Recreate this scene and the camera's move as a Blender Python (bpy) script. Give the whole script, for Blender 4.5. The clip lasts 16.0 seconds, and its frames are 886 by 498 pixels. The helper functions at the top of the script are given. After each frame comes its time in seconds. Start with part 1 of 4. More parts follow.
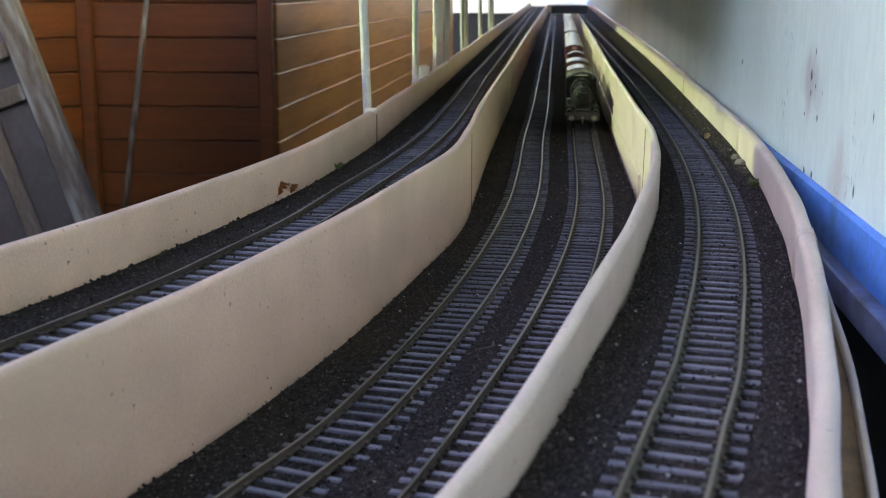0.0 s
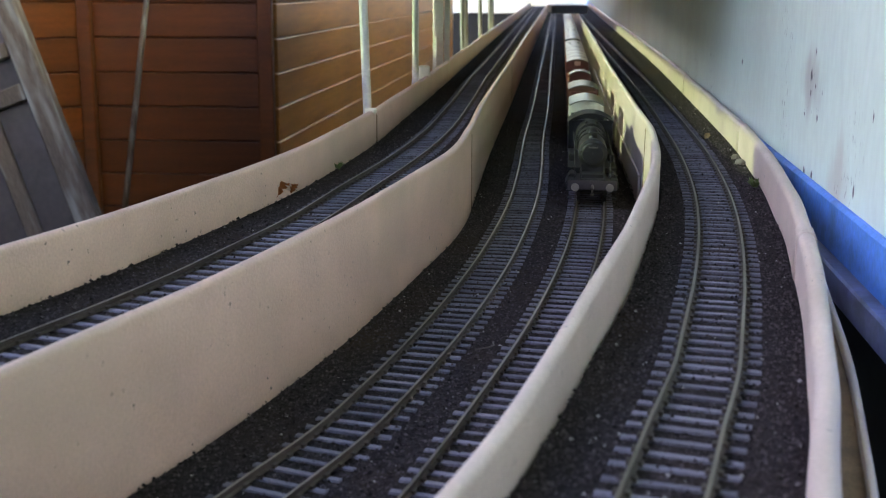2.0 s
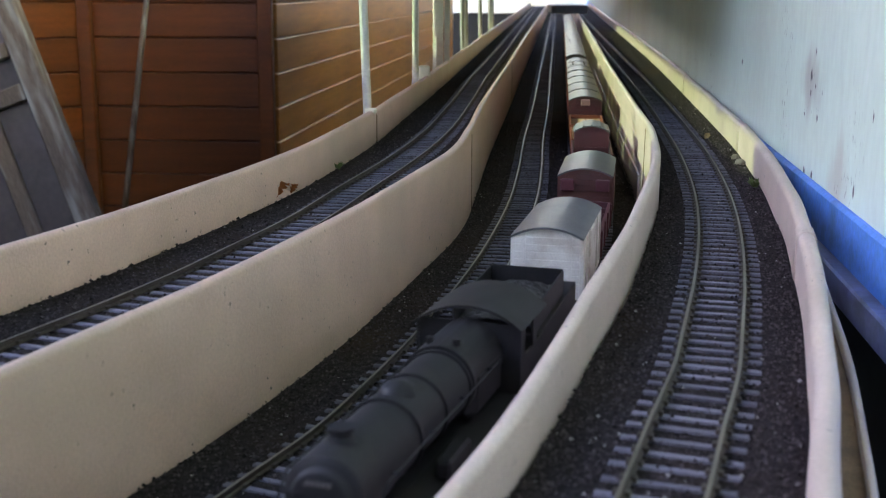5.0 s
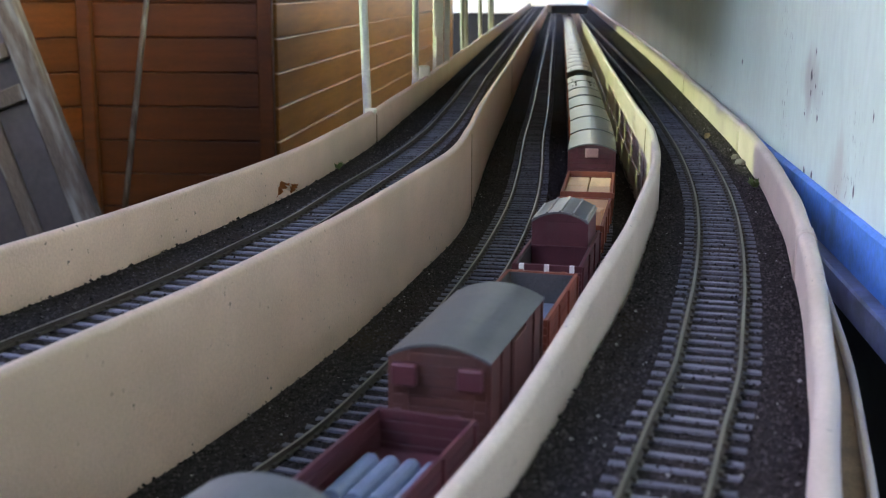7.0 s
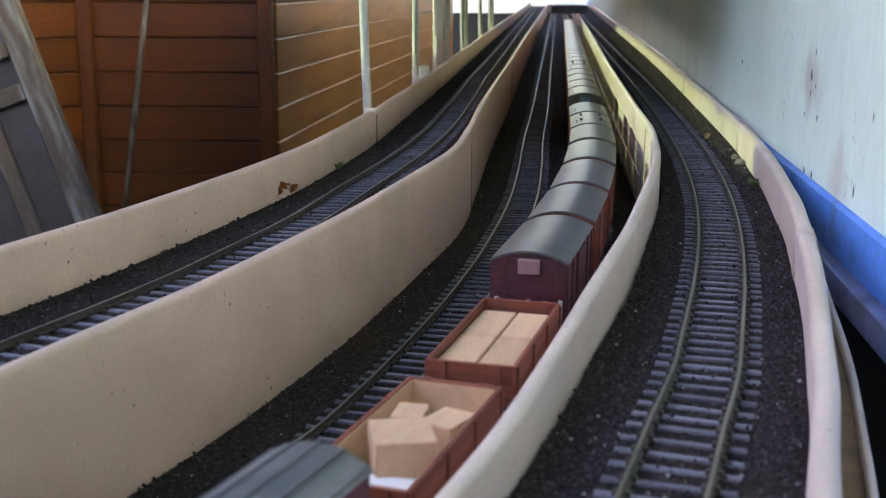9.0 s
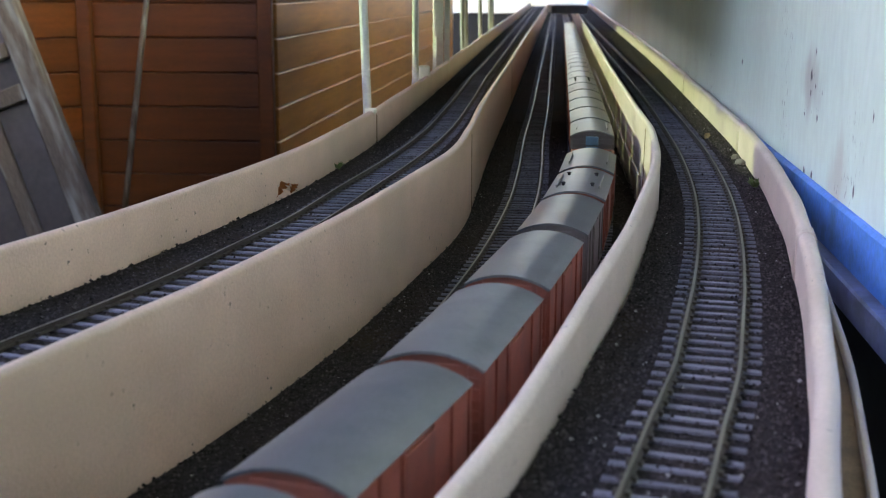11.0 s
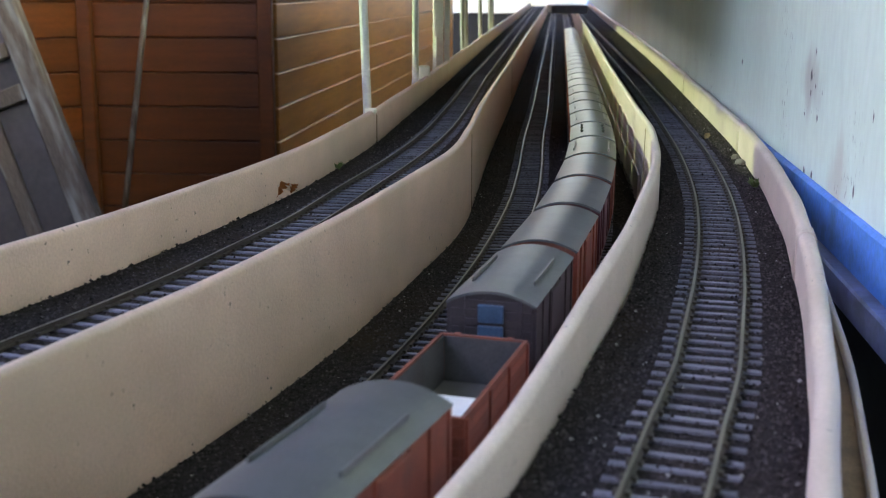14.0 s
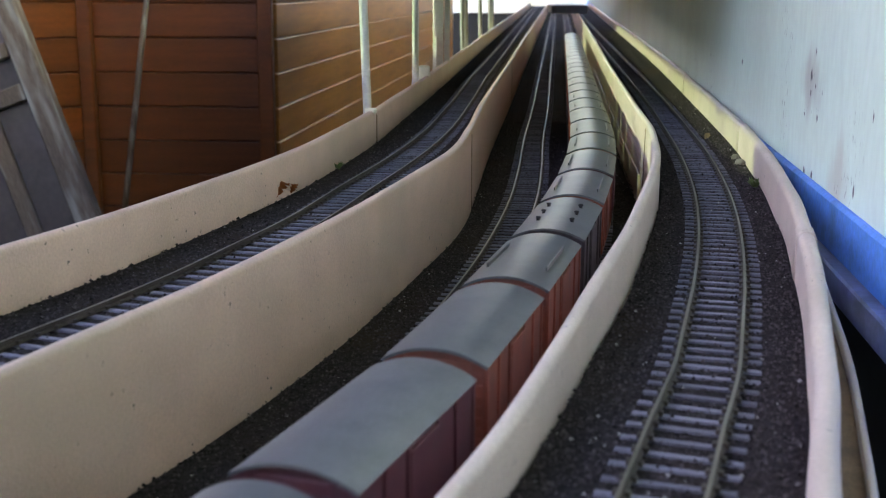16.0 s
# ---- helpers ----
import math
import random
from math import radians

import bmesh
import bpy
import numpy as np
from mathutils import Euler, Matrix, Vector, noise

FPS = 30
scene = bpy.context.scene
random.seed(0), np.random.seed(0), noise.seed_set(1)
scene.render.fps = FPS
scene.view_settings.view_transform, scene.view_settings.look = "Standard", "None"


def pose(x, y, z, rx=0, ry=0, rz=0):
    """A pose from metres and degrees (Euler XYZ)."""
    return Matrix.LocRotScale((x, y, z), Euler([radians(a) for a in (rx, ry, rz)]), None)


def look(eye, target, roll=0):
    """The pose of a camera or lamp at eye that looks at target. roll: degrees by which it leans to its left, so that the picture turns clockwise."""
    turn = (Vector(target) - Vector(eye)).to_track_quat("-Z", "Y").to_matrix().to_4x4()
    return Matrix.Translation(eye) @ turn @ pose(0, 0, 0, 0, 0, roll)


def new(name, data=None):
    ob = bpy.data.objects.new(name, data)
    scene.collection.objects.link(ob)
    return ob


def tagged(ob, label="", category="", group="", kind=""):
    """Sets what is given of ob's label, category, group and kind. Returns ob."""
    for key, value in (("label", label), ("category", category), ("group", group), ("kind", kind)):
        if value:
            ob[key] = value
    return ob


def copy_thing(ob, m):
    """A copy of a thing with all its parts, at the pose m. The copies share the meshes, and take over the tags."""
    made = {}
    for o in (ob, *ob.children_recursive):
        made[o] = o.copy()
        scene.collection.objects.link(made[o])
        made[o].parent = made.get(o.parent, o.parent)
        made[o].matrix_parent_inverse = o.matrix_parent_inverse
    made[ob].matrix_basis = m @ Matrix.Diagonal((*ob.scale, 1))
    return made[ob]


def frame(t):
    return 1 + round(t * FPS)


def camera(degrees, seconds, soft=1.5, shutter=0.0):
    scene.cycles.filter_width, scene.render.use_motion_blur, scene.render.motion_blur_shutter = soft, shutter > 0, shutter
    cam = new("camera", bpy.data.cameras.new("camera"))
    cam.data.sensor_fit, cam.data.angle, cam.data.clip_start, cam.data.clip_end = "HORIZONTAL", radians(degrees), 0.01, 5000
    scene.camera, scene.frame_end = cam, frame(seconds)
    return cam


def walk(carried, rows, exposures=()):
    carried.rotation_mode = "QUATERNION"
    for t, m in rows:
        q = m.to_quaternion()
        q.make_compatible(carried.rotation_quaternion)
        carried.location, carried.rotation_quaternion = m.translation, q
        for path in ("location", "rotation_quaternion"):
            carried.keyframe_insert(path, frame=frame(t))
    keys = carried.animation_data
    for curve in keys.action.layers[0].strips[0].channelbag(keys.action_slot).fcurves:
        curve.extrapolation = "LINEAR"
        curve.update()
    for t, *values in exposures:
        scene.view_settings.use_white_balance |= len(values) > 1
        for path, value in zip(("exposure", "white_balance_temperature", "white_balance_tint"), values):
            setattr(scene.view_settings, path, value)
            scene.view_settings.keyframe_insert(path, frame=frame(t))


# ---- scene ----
FOV = 41.64
CAM_Z = 0.1441                      # lens above the lower rail head
cam = camera(FOV, 16.0, soft=1.1, shutter=0.35)
cam.data.dof.use_dof = True
cam.data.dof.focus_distance = 0.62
cam.data.dof.aperture_fstop = 30.0
CAM_POSE = look((0, 0, CAM_Z), (0, math.cos(0.2219), CAM_Z - math.sin(0.2219)), 0.3)
walk(cam, [(0.0, CAM_POSE), (16.0, CAM_POSE)], exposures=[(0.0, 3.09, 6130, 28), (16.0, 3.09, 6130, 28)])

# ---------------------------------------------------------------- light
SUN_EL, SUN_AZ = 22.0, 268.0        # degrees; azimuth clockwise from +y
world = bpy.data.worlds.new("sky")
scene.world = world
world.use_nodes = True
_n = world.node_tree.nodes
_sky = _n.new("ShaderNodeTexSky")
_sky.sky_type = "NISHITA"
_sky.sun_disc = False
_sky.sun_elevation = radians(SUN_EL)
_sky.sun_rotation = radians(SUN_AZ)
world.node_tree.links.new(_sky.outputs[0], _n["Background"].inputs[0])
_n["Background"].inputs[1].default_value = 0.15
sun = new("sun", bpy.data.lights.new("sun", "SUN"))
sun.data.energy, sun.data.angle, sun.data.color = 0.52, radians(0.53), (0.70, 1.0, 0.42)
_d = Vector((math.sin(radians(SUN_AZ)) * math.cos(radians(SUN_EL)),
             math.cos(radians(SUN_AZ)) * math.cos(radians(SUN_EL)), math.sin(radians(SUN_EL))))
sun.matrix_world = look(_d * 5, (0, 0, 0))


# ---------------------------------------------------------------- materials
def mat(name, base, rough=0.6, metal=0.0, vary=0.25, scale=200.0, fine=1500.0, bump=0.15, dist=0.0003,
        stain=None, stain_scale=20.0, stain_amount=0.0, island=0.0, rand=0.0, spec=0.5, stretch=None):
    """Painted, wooden or mineral surface: coarse and fine noise in colour and relief, and stains."""
    m = bpy.data.materials.new(name)
    m.use_nodes = True
    nt = m.node_tree
    N, L = nt.nodes, nt.links
    b = N["Principled BSDF"]
    b.inputs["Roughness"].default_value = rough
    b.inputs["Metallic"].default_value = metal
    b.inputs["Specular IOR Level"].default_value = spec
    tc = N.new("ShaderNodeTexCoord")
    co = tc.outputs["Object"]
    if stretch:
        mp = N.new("ShaderNodeMapping")
        mp.inputs["Scale"].default_value = stretch
        L.new(co, mp.inputs[0])
        co = mp.outputs[0]
    n1, n2 = N.new("ShaderNodeTexNoise"), N.new("ShaderNodeTexNoise")
    n1.inputs["Scale"].default_value, n2.inputs["Scale"].default_value = scale, fine
    n1.inputs["Detail"].default_value, n2.inputs["Detail"].default_value = 4, 3
    for k in (n1, n2):
        L.new(co, k.inputs["Vector"])
    mixf = N.new("ShaderNodeMath")
    mixf.operation = "ADD"
    L.new(n1.outputs["Fac"], mixf.inputs[0])
    L.new(n2.outputs["Fac"], mixf.inputs[1])
    ramp = N.new("ShaderNodeMapRange")
    ramp.inputs["From Min"].default_value, ramp.inputs["From Max"].default_value = 0.7, 1.3
    ramp.inputs["To Min"].default_value, ramp.inputs["To Max"].default_value = 1 - vary, 1 + vary
    L.new(mixf.outputs[0], ramp.inputs["Value"])
    fac = ramp.outputs[0]
    if rand or island:
        src = N.new("ShaderNodeObjectInfo").outputs["Random"] if rand else N.new("ShaderNodeNewGeometry").outputs["Random Per Island"]
        r2 = N.new("ShaderNodeMapRange")
        r2.inputs["To Min"].default_value, r2.inputs["To Max"].default_value = 1 - (rand or island), 1 + (rand or island)
        L.new(src, r2.inputs["Value"])
        mu = N.new("ShaderNodeMath")
        mu.operation = "MULTIPLY"
        L.new(fac, mu.inputs[0])
        L.new(r2.outputs[0], mu.inputs[1])
        fac = mu.outputs[0]
    vm = N.new("ShaderNodeVectorMath")
    vm.operation = "SCALE"
    vm.inputs[0].default_value = base[:3]
    L.new(fac, vm.inputs["Scale"])
    colour = vm.outputs[0]
    if stain:
        n3 = N.new("ShaderNodeTexNoise")
        n3.inputs["Scale"].default_value, n3.inputs["Detail"].default_value = stain_scale, 6
        L.new(co, n3.inputs["Vector"])
        r3 = N.new("ShaderNodeMapRange")
        r3.inputs["From Min"].default_value, r3.inputs["From Max"].default_value = 0.5, 0.72
        r3.inputs["To Max"].default_value = stain_amount
        L.new(n3.outputs["Fac"], r3.inputs["Value"])
        mx = N.new("ShaderNodeMix")
        mx.data_type = "RGBA"
        L.new(r3.outputs[0], mx.inputs["Factor"])
        L.new(colour, mx.inputs["A"])
        mx.inputs["B"].default_value = (*stain, 1)
        colour = mx.outputs["Result"]
    L.new(colour, b.inputs["Base Color"])
    if bump:
        bp = N.new("ShaderNodeBump")
        bp.inputs["Strength"].default_value = bump
        bp.inputs["Distance"].default_value = dist
        L.new(mixf.outputs[0], bp.inputs["Height"])
        L.new(bp.outputs[0], b.inputs["Normal"])
    return m


M_FENCE = mat("cream_paint", (0.64, 0.448, 0.355), 0.36, vary=0.11, scale=40, fine=900, bump=0.5, dist=0.0005, stain=(0.42, 0.33, 0.24), stain_scale=9, stain_amount=0.45)
M_PALE = mat("pale_cream_paint", (0.60, 0.488, 0.418), 0.36, vary=0.11, scale=40, fine=900, bump=0.5, dist=0.0005, stain=(0.42, 0.33, 0.24), stain_scale=9, stain_amount=0.45)
M_EDGE = mat("raw_board_edge", (0.22, 0.14, 0.08), 0.8, vary=0.3, scale=90, fine=900)
M_BALLAST = mat("fine_dark_ballast", (0.028, 0.023, 0.024), 0.95, spec=0.1, vary=0.75, scale=420, fine=1500, bump=1.0, dist=0.0012, stain=(0.05, 0.032, 0.022), stain_scale=14, stain_amount=0.7)
M_STONE = mat("ballast_grain", (0.056, 0.045, 0.047), 0.85, vary=0.2, island=0.8, bump=0, spec=0.12)
def pale_chips(m, share=0.009):
    """Turns a small share of the loose pieces into pale grit."""
    N, L = m.node_tree.nodes, m.node_tree.links
    g = N.new("ShaderNodeNewGeometry")
    c = N.new("ShaderNodeMath")
    c.operation = "LESS_THAN"
    c.inputs[1].default_value = share
    L.new(g.outputs["Random Per Island"], c.inputs[0])
    b = N["Principled BSDF"]
    src = b.inputs["Base Color"].links[0].from_socket
    mx = N.new("ShaderNodeMix")
    mx.data_type = "RGBA"
    L.new(c.outputs[0], mx.inputs["Factor"])
    L.new(src, mx.inputs["A"])
    mx.inputs["B"].default_value = (0.33, 0.31, 0.30, 1)
    L.new(mx.outputs["Result"], b.inputs["Base Color"])


pale_chips(M_STONE)
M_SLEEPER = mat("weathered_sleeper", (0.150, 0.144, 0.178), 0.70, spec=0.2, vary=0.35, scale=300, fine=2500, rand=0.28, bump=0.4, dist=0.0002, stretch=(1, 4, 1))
# M_SLEEPER again but darker: the far shade is put into the colour.
M_SLEEPER_SHADE = mat("weathered_sleeper_shade", (0.110, 0.103, 0.125), 0.75, spec=0.15, vary=0.35, scale=300, fine=2500, island=0.28, bump=0.3, dist=0.0002)
M_RAIL = mat("rusty_rail_side", (0.080, 0.064, 0.054), 0.6, metal=0.35, vary=0.3, scale=150, fine=1800)
M_RAILTOP = mat("bright_rail_head", (0.30, 0.27, 0.235), 0.42, metal=0.9, vary=0.15, scale=60, fine=1500, bump=0.05)
M_WALLBLUE = mat("pale_blue_paint", (0.80, 0.97, 0.84), 0.55, vary=0.06, scale=12, fine=150, bump=0.3, dist=0.0006, stain=(0.58, 0.68, 0.56), stain_scale=6, stain_amount=0.35, stretch=(1, 1, 0.35))
def specks(m, colour, stretch, lo, hi, patch_scale, plo, phi):
    """Mould specks: small streaky spots that gather in patches."""
    N, L = m.node_tree.nodes, m.node_tree.links
    tc, mp = N.new("ShaderNodeTexCoord"), N.new("ShaderNodeMapping")
    mp.inputs["Scale"].default_value = stretch
    L.new(tc.outputs["Object"], mp.inputs[0])
    a, p = N.new("ShaderNodeTexNoise"), N.new("ShaderNodeTexNoise")
    a.inputs["Scale"].default_value, a.inputs["Detail"].default_value = 1.0, 3
    p.inputs["Scale"].default_value, p.inputs["Detail"].default_value = patch_scale, 2
    L.new(mp.outputs[0], a.inputs["Vector"])
    L.new(tc.outputs["Object"], p.inputs["Vector"])
    r1, r2, mu, mx = N.new("ShaderNodeMapRange"), N.new("ShaderNodeMapRange"), N.new("ShaderNodeMath"), N.new("ShaderNodeMix")
    r1.inputs["From Min"].default_value, r1.inputs["From Max"].default_value = lo, hi
    r2.inputs["From Min"].default_value, r2.inputs["From Max"].default_value = plo, phi
    L.new(a.outputs["Fac"], r1.inputs["Value"])
    L.new(p.outputs["Fac"], r2.inputs["Value"])
    mu.operation = "MULTIPLY"
    L.new(r1.outputs[0], mu.inputs[0])
    L.new(r2.outputs[0], mu.inputs[1])
    b = N["Principled BSDF"]
    src = b.inputs["Base Color"].links[0].from_socket
    mx.data_type = "RGBA"
    L.new(mu.outputs[0], mx.inputs["Factor"])
    L.new(src, mx.inputs["A"])
    mx.inputs["B"].default_value = (*colour, 1)
    L.new(mx.outputs["Result"], b.inputs["Base Color"])


specks(M_WALLBLUE, (0.045, 0.045, 0.04), (1, 520, 150), 0.62, 0.69, 9.0, 0.60, 0.70)


def mould_spot(m, cy, cz, ry, rz, colour, strength, ragged=0.5, grain=320.0, bias=0.15):
    """A ragged stain of its own shape on the wall, about (cy, cz), ry wide and rz high."""
    N, L = m.node_tree.nodes, m.node_tree.links
    tc, mp = N.new("ShaderNodeTexCoord"), N.new("ShaderNodeMapping")
    mp.inputs["Location"].default_value = (0, -cy / ry, -cz / rz)
    mp.inputs["Scale"].default_value = (0, 1 / ry, 1 / rz)
    L.new(tc.outputs["Object"], mp.inputs[0])
    ln, no, ad, rg, mx = N.new("ShaderNodeVectorMath"), N.new("ShaderNodeTexNoise"), N.new("ShaderNodeMath"), N.new("ShaderNodeMapRange"), N.new("ShaderNodeMix")
    ln.operation = "LENGTH"
    L.new(mp.outputs[0], ln.inputs[0])
    m2 = N.new("ShaderNodeMapping")
    m2.inputs["Scale"].default_value = (1, 1, 0.4)
    L.new(tc.outputs["Object"], m2.inputs[0])
    L.new(m2.outputs[0], no.inputs["Vector"])
    no.inputs["Scale"].default_value, no.inputs["Detail"].default_value = grain, 4
    ad.operation = "MULTIPLY_ADD"
    ad.inputs[1].default_value = ragged * 4
    L.new(no.outputs["Fac"], ad.inputs[0])
    L.new(ln.outputs["Value"], ad.inputs[2])
    rg.interpolation_type = "SMOOTHSTEP"
    rg.inputs["From Min"].default_value, rg.inputs["From Max"].default_value = ragged * 2 + bias, ragged * 2 + bias + 0.85
    rg.inputs["To Min"].default_value, rg.inputs["To Max"].default_value = strength, 0.0
    L.new(ad.outputs[0], rg.inputs["Value"])
    b = N["Principled BSDF"]
    mx.data_type = "RGBA"
    L.new(rg.outputs[0], mx.inputs["Factor"])
    L.new(b.inputs["Base Color"].links[0].from_socket, mx.inputs["A"])
    mx.inputs["B"].default_value = (*colour, 1)
    L.new(mx.outputs["Result"], b.inputs["Base Color"])


MOULD, RUST = (0.03, 0.035, 0.03), (0.36, 0.28, 0.24)
mould_spot(M_WALLBLUE, 0.632, 0.095, 0.036, 0.022, RUST, 0.45, 0.35, 60)
mould_spot(M_WALLBLUE, 0.560, 0.052, 0.030, 0.030, (0.55, 0.50, 0.40), 0.5, 0.3, 60)
mould_spot(M_WALLBLUE, 0.633, 0.088, 0.034, 0.022, MOULD, 0.9, 2.2, 420, -1.7)
for cy, cz, ry, rz in ((0.6365, 0.0985, 0.0035, 0.0050), (0.6355, 0.0890, 0.0022, 0.0030), (0.6240, 0.0935, 0.0018, 0.0015), (0.648, 0.0765, 0.0018, 0.0016), (0.615, 0.0775, 0.0020, 0.0030),
                       (0.892, 0.0895, 0.0050, 0.0024), (0.638, 0.0455, 0.0030, 0.0038), (0.618, 0.0465, 0.0028, 0.0036), (0.526, 0.0545, 0.0018, 0.0045), (0.628, 0.1115, 0.0016, 0.0025), (0.502, 0.0900, 0.0020, 0.0030)):
    mould_spot(M_WALLBLUE, cy, cz, ry, rz, MOULD, 0.95, 0.6, 500)
for k in (M_FENCE, M_PALE):
    specks(k, (0.10, 0.08, 0.07), (330, 330, 330), 0.69, 0.73, 25.0, 0.42, 0.6)
M_DADO = mat("strong_blue_paint", (0.12, 0.33, 0.88), 0.45, vary=0.18, scale=25, fine=300, bump=0.5, dist=0.0008, stain=(0.05, 0.08, 0.17), stain_scale=30, stain_amount=0.6)
M_LILAC = mat("worn_lilac_edge", (0.52, 0.56, 0.82), 0.6, vary=0.15, scale=20, fine=250, stain=(0.12, 0.12, 0.16), stain_scale=25, stain_amount=0.6)
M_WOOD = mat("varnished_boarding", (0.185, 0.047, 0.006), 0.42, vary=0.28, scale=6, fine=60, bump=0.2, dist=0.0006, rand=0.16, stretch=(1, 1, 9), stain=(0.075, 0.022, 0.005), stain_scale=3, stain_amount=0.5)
# Paler copy of M_WOOD: the light on the side wall is put into its colour.
M_WOOD_LIT = mat("lit_boarding", (0.44, 0.180, 0.034), 0.42, vary=0.28, scale=6, fine=60, bump=0.2, dist=0.0006, rand=0.16, stretch=(1, 1, 9), stain=(0.13, 0.045, 0.012), stain_scale=3, stain_amount=0.6)
M_GREY = mat("weathered_grey_wood", (0.165, 0.105, 0.06), 0.85, vary=0.3, scale=14, fine=160, bump=0.6, dist=0.001, stretch=(3, 3, 0.5), stain=(0.40, 0.35, 0.26), stain_scale=14, stain_amount=0.8)
M_PANE = mat("dusty_dark_pane", (0.09, 0.058, 0.045), 0.3, vary=0.25, scale=8, fine=70, stain=(0.17, 0.12, 0.10), stain_scale=5, stain_amount=0.6)
M_ROD = mat("galvanised_tube", (0.62, 0.61, 0.56), 0.42, metal=0.35, vary=0.12, scale=40, fine=400)
M_POST = mat("white_painted_post", (0.80, 0.77, 0.66), 0.5, vary=0.1, scale=25, fine=300, stain=(0.45, 0.40, 0.30), stain_scale=12, stain_amount=0.5)
M_PLAIN = mat("plain_plaster", (0.58, 0.58, 0.58), 0.8, vary=0.08, scale=4, fine=60)
M_CEIL = mat("boarded_ceiling", (0.10, 0.085, 0.065), 0.8, vary=0.15, scale=5, fine=60)
M_GREYB = mat("grey_bridge_paint", (0.20, 0.20, 0.19), 0.7, vary=0.15, scale=30, fine=300)
M_LEAF = mat("dry_leaf", (0.45, 0.14, 0.03), 0.7, vary=0.3, scale=300, fine=1500)
M_WEED = mat("green_weed", (0.10, 0.15, 0.04), 0.6, vary=0.3, scale=300, fine=1500)
# Near-black: the deep shade below the boards is put into the colour.
M_SHADE_BLACK = mat("shade_black", (0.012, 0.011, 0.010), 0.9, vary=0.3, scale=5, fine=80)


# ---------------------------------------------------------------- mesh helpers
def part(name, bm, material, parent=None, label="", smooth=False):
    me = bpy.data.meshes.new(name)
    bm.normal_update()
    bm.to_mesh(me)
    bm.free()
    for k in (material if isinstance(material, (list, tuple)) else [material]):
        me.materials.append(k)
    if smooth:
        me.polygons.foreach_set("use_smooth", [True] * len(me.polygons))
    ob = new(name, me)
    if parent:
        ob.parent = parent
    if label:
        ob["label"] = label
    return ob


def box(bm, x0, x1, y0, y1, z0, z1, bev=0.0, idx=0, m=None):
    """An axis-aligned block, bevelled where bev is given, moved by m."""
    r = bmesh.ops.create_cube(bm, size=1.0)
    vs = r["verts"]
    for v in vs:
        v.co = Vector((x0 + (v.co.x + 0.5) * (x1 - x0), y0 + (v.co.y + 0.5) * (y1 - y0), z0 + (v.co.z + 0.5) * (z1 - z0)))
    fs = list({f for v in vs for f in v.link_faces})
    if bev:
        es = list({e for v in vs for e in v.link_edges})
        rr = bmesh.ops.bevel(bm, geom=es, offset=bev, segments=1, affect="EDGES", profile=0.5)
        vs = list({v for f in rr["faces"] for v in f.verts} | {v for v in vs if v.is_valid})
        fs = list({f for v in vs for f in v.link_faces})
    for f in fs:
        f.material_index = idx
    if m is not None:
        bmesh.ops.transform(bm, matrix=m, verts=vs)
    return vs


def cyl(bm, p0, p1, r0, r1=None, n=16, idx=0, cap=True):
    """A cylinder or cone from p0 to p1."""
    r1 = r0 if r1 is None else r1
    p0, p1 = Vector(p0), Vector(p1)
    d = p1 - p0
    m = Matrix.Translation((p0 + p1) / 2) @ d.to_track_quat("Z", "Y").to_matrix().to_4x4()
    r = bmesh.ops.create_cone(bm, cap_ends=cap, segments=n, radius1=r0, radius2=r1, depth=d.length, matrix=m)
    for f in {f for v in r["verts"] for f in v.link_faces}:
        f.material_index = idx
    return r["verts"]


class Line:
    """A smooth line in plan through nodes (y, x), both in metres; goes by y."""

    def __init__(self, nodes):
        self.y = np.array([n[0] for n in nodes], float)
        self.x = np.array([n[1] for n in nodes], float)
        h = np.diff(self.y)
        d = np.diff(self.x) / h
        g = np.empty(len(self.y))
        g[1:-1] = (d[:-1] * h[1:] + d[1:] * h[:-1]) / (h[1:] + h[:-1])
        g[0], g[-1] = d[0] + (d[0] - g[1]) if len(d) > 1 else d[0], d[-1]
        self.g = g

    def at(self, y):
        y = np.asarray(y, float)
        i = np.clip(np.searchsorted(self.y, y) - 1, 0, len(self.y) - 2)
        h = self.y[i + 1] - self.y[i]
        u = (y - self.y[i]) / h
        return ((2 * u**3 - 3 * u**2 + 1) * self.x[i] + (u**3 - 2 * u**2 + u) * h * self.g[i]
                + (3 * u**2 - 2 * u**3) * self.x[i + 1] + (u**3 - u**2) * h * self.g[i + 1])

    def pts(self, y0, y1, step=0.01):
        """Places along the line, and its unit normal (to the right, seen along +y)."""
        n = max(2, int((y1 - y0) / step))
        y = np.linspace(y0, y1, n)
        x = self.at(y)
        t = np.stack([np.gradient(x), np.gradient(y)], 1)
        t /= np.linalg.norm(t, axis=1)[:, None]
        return np.stack([x, y], 1), np.stack([t[:, 1], -t[:, 0]], 1), t


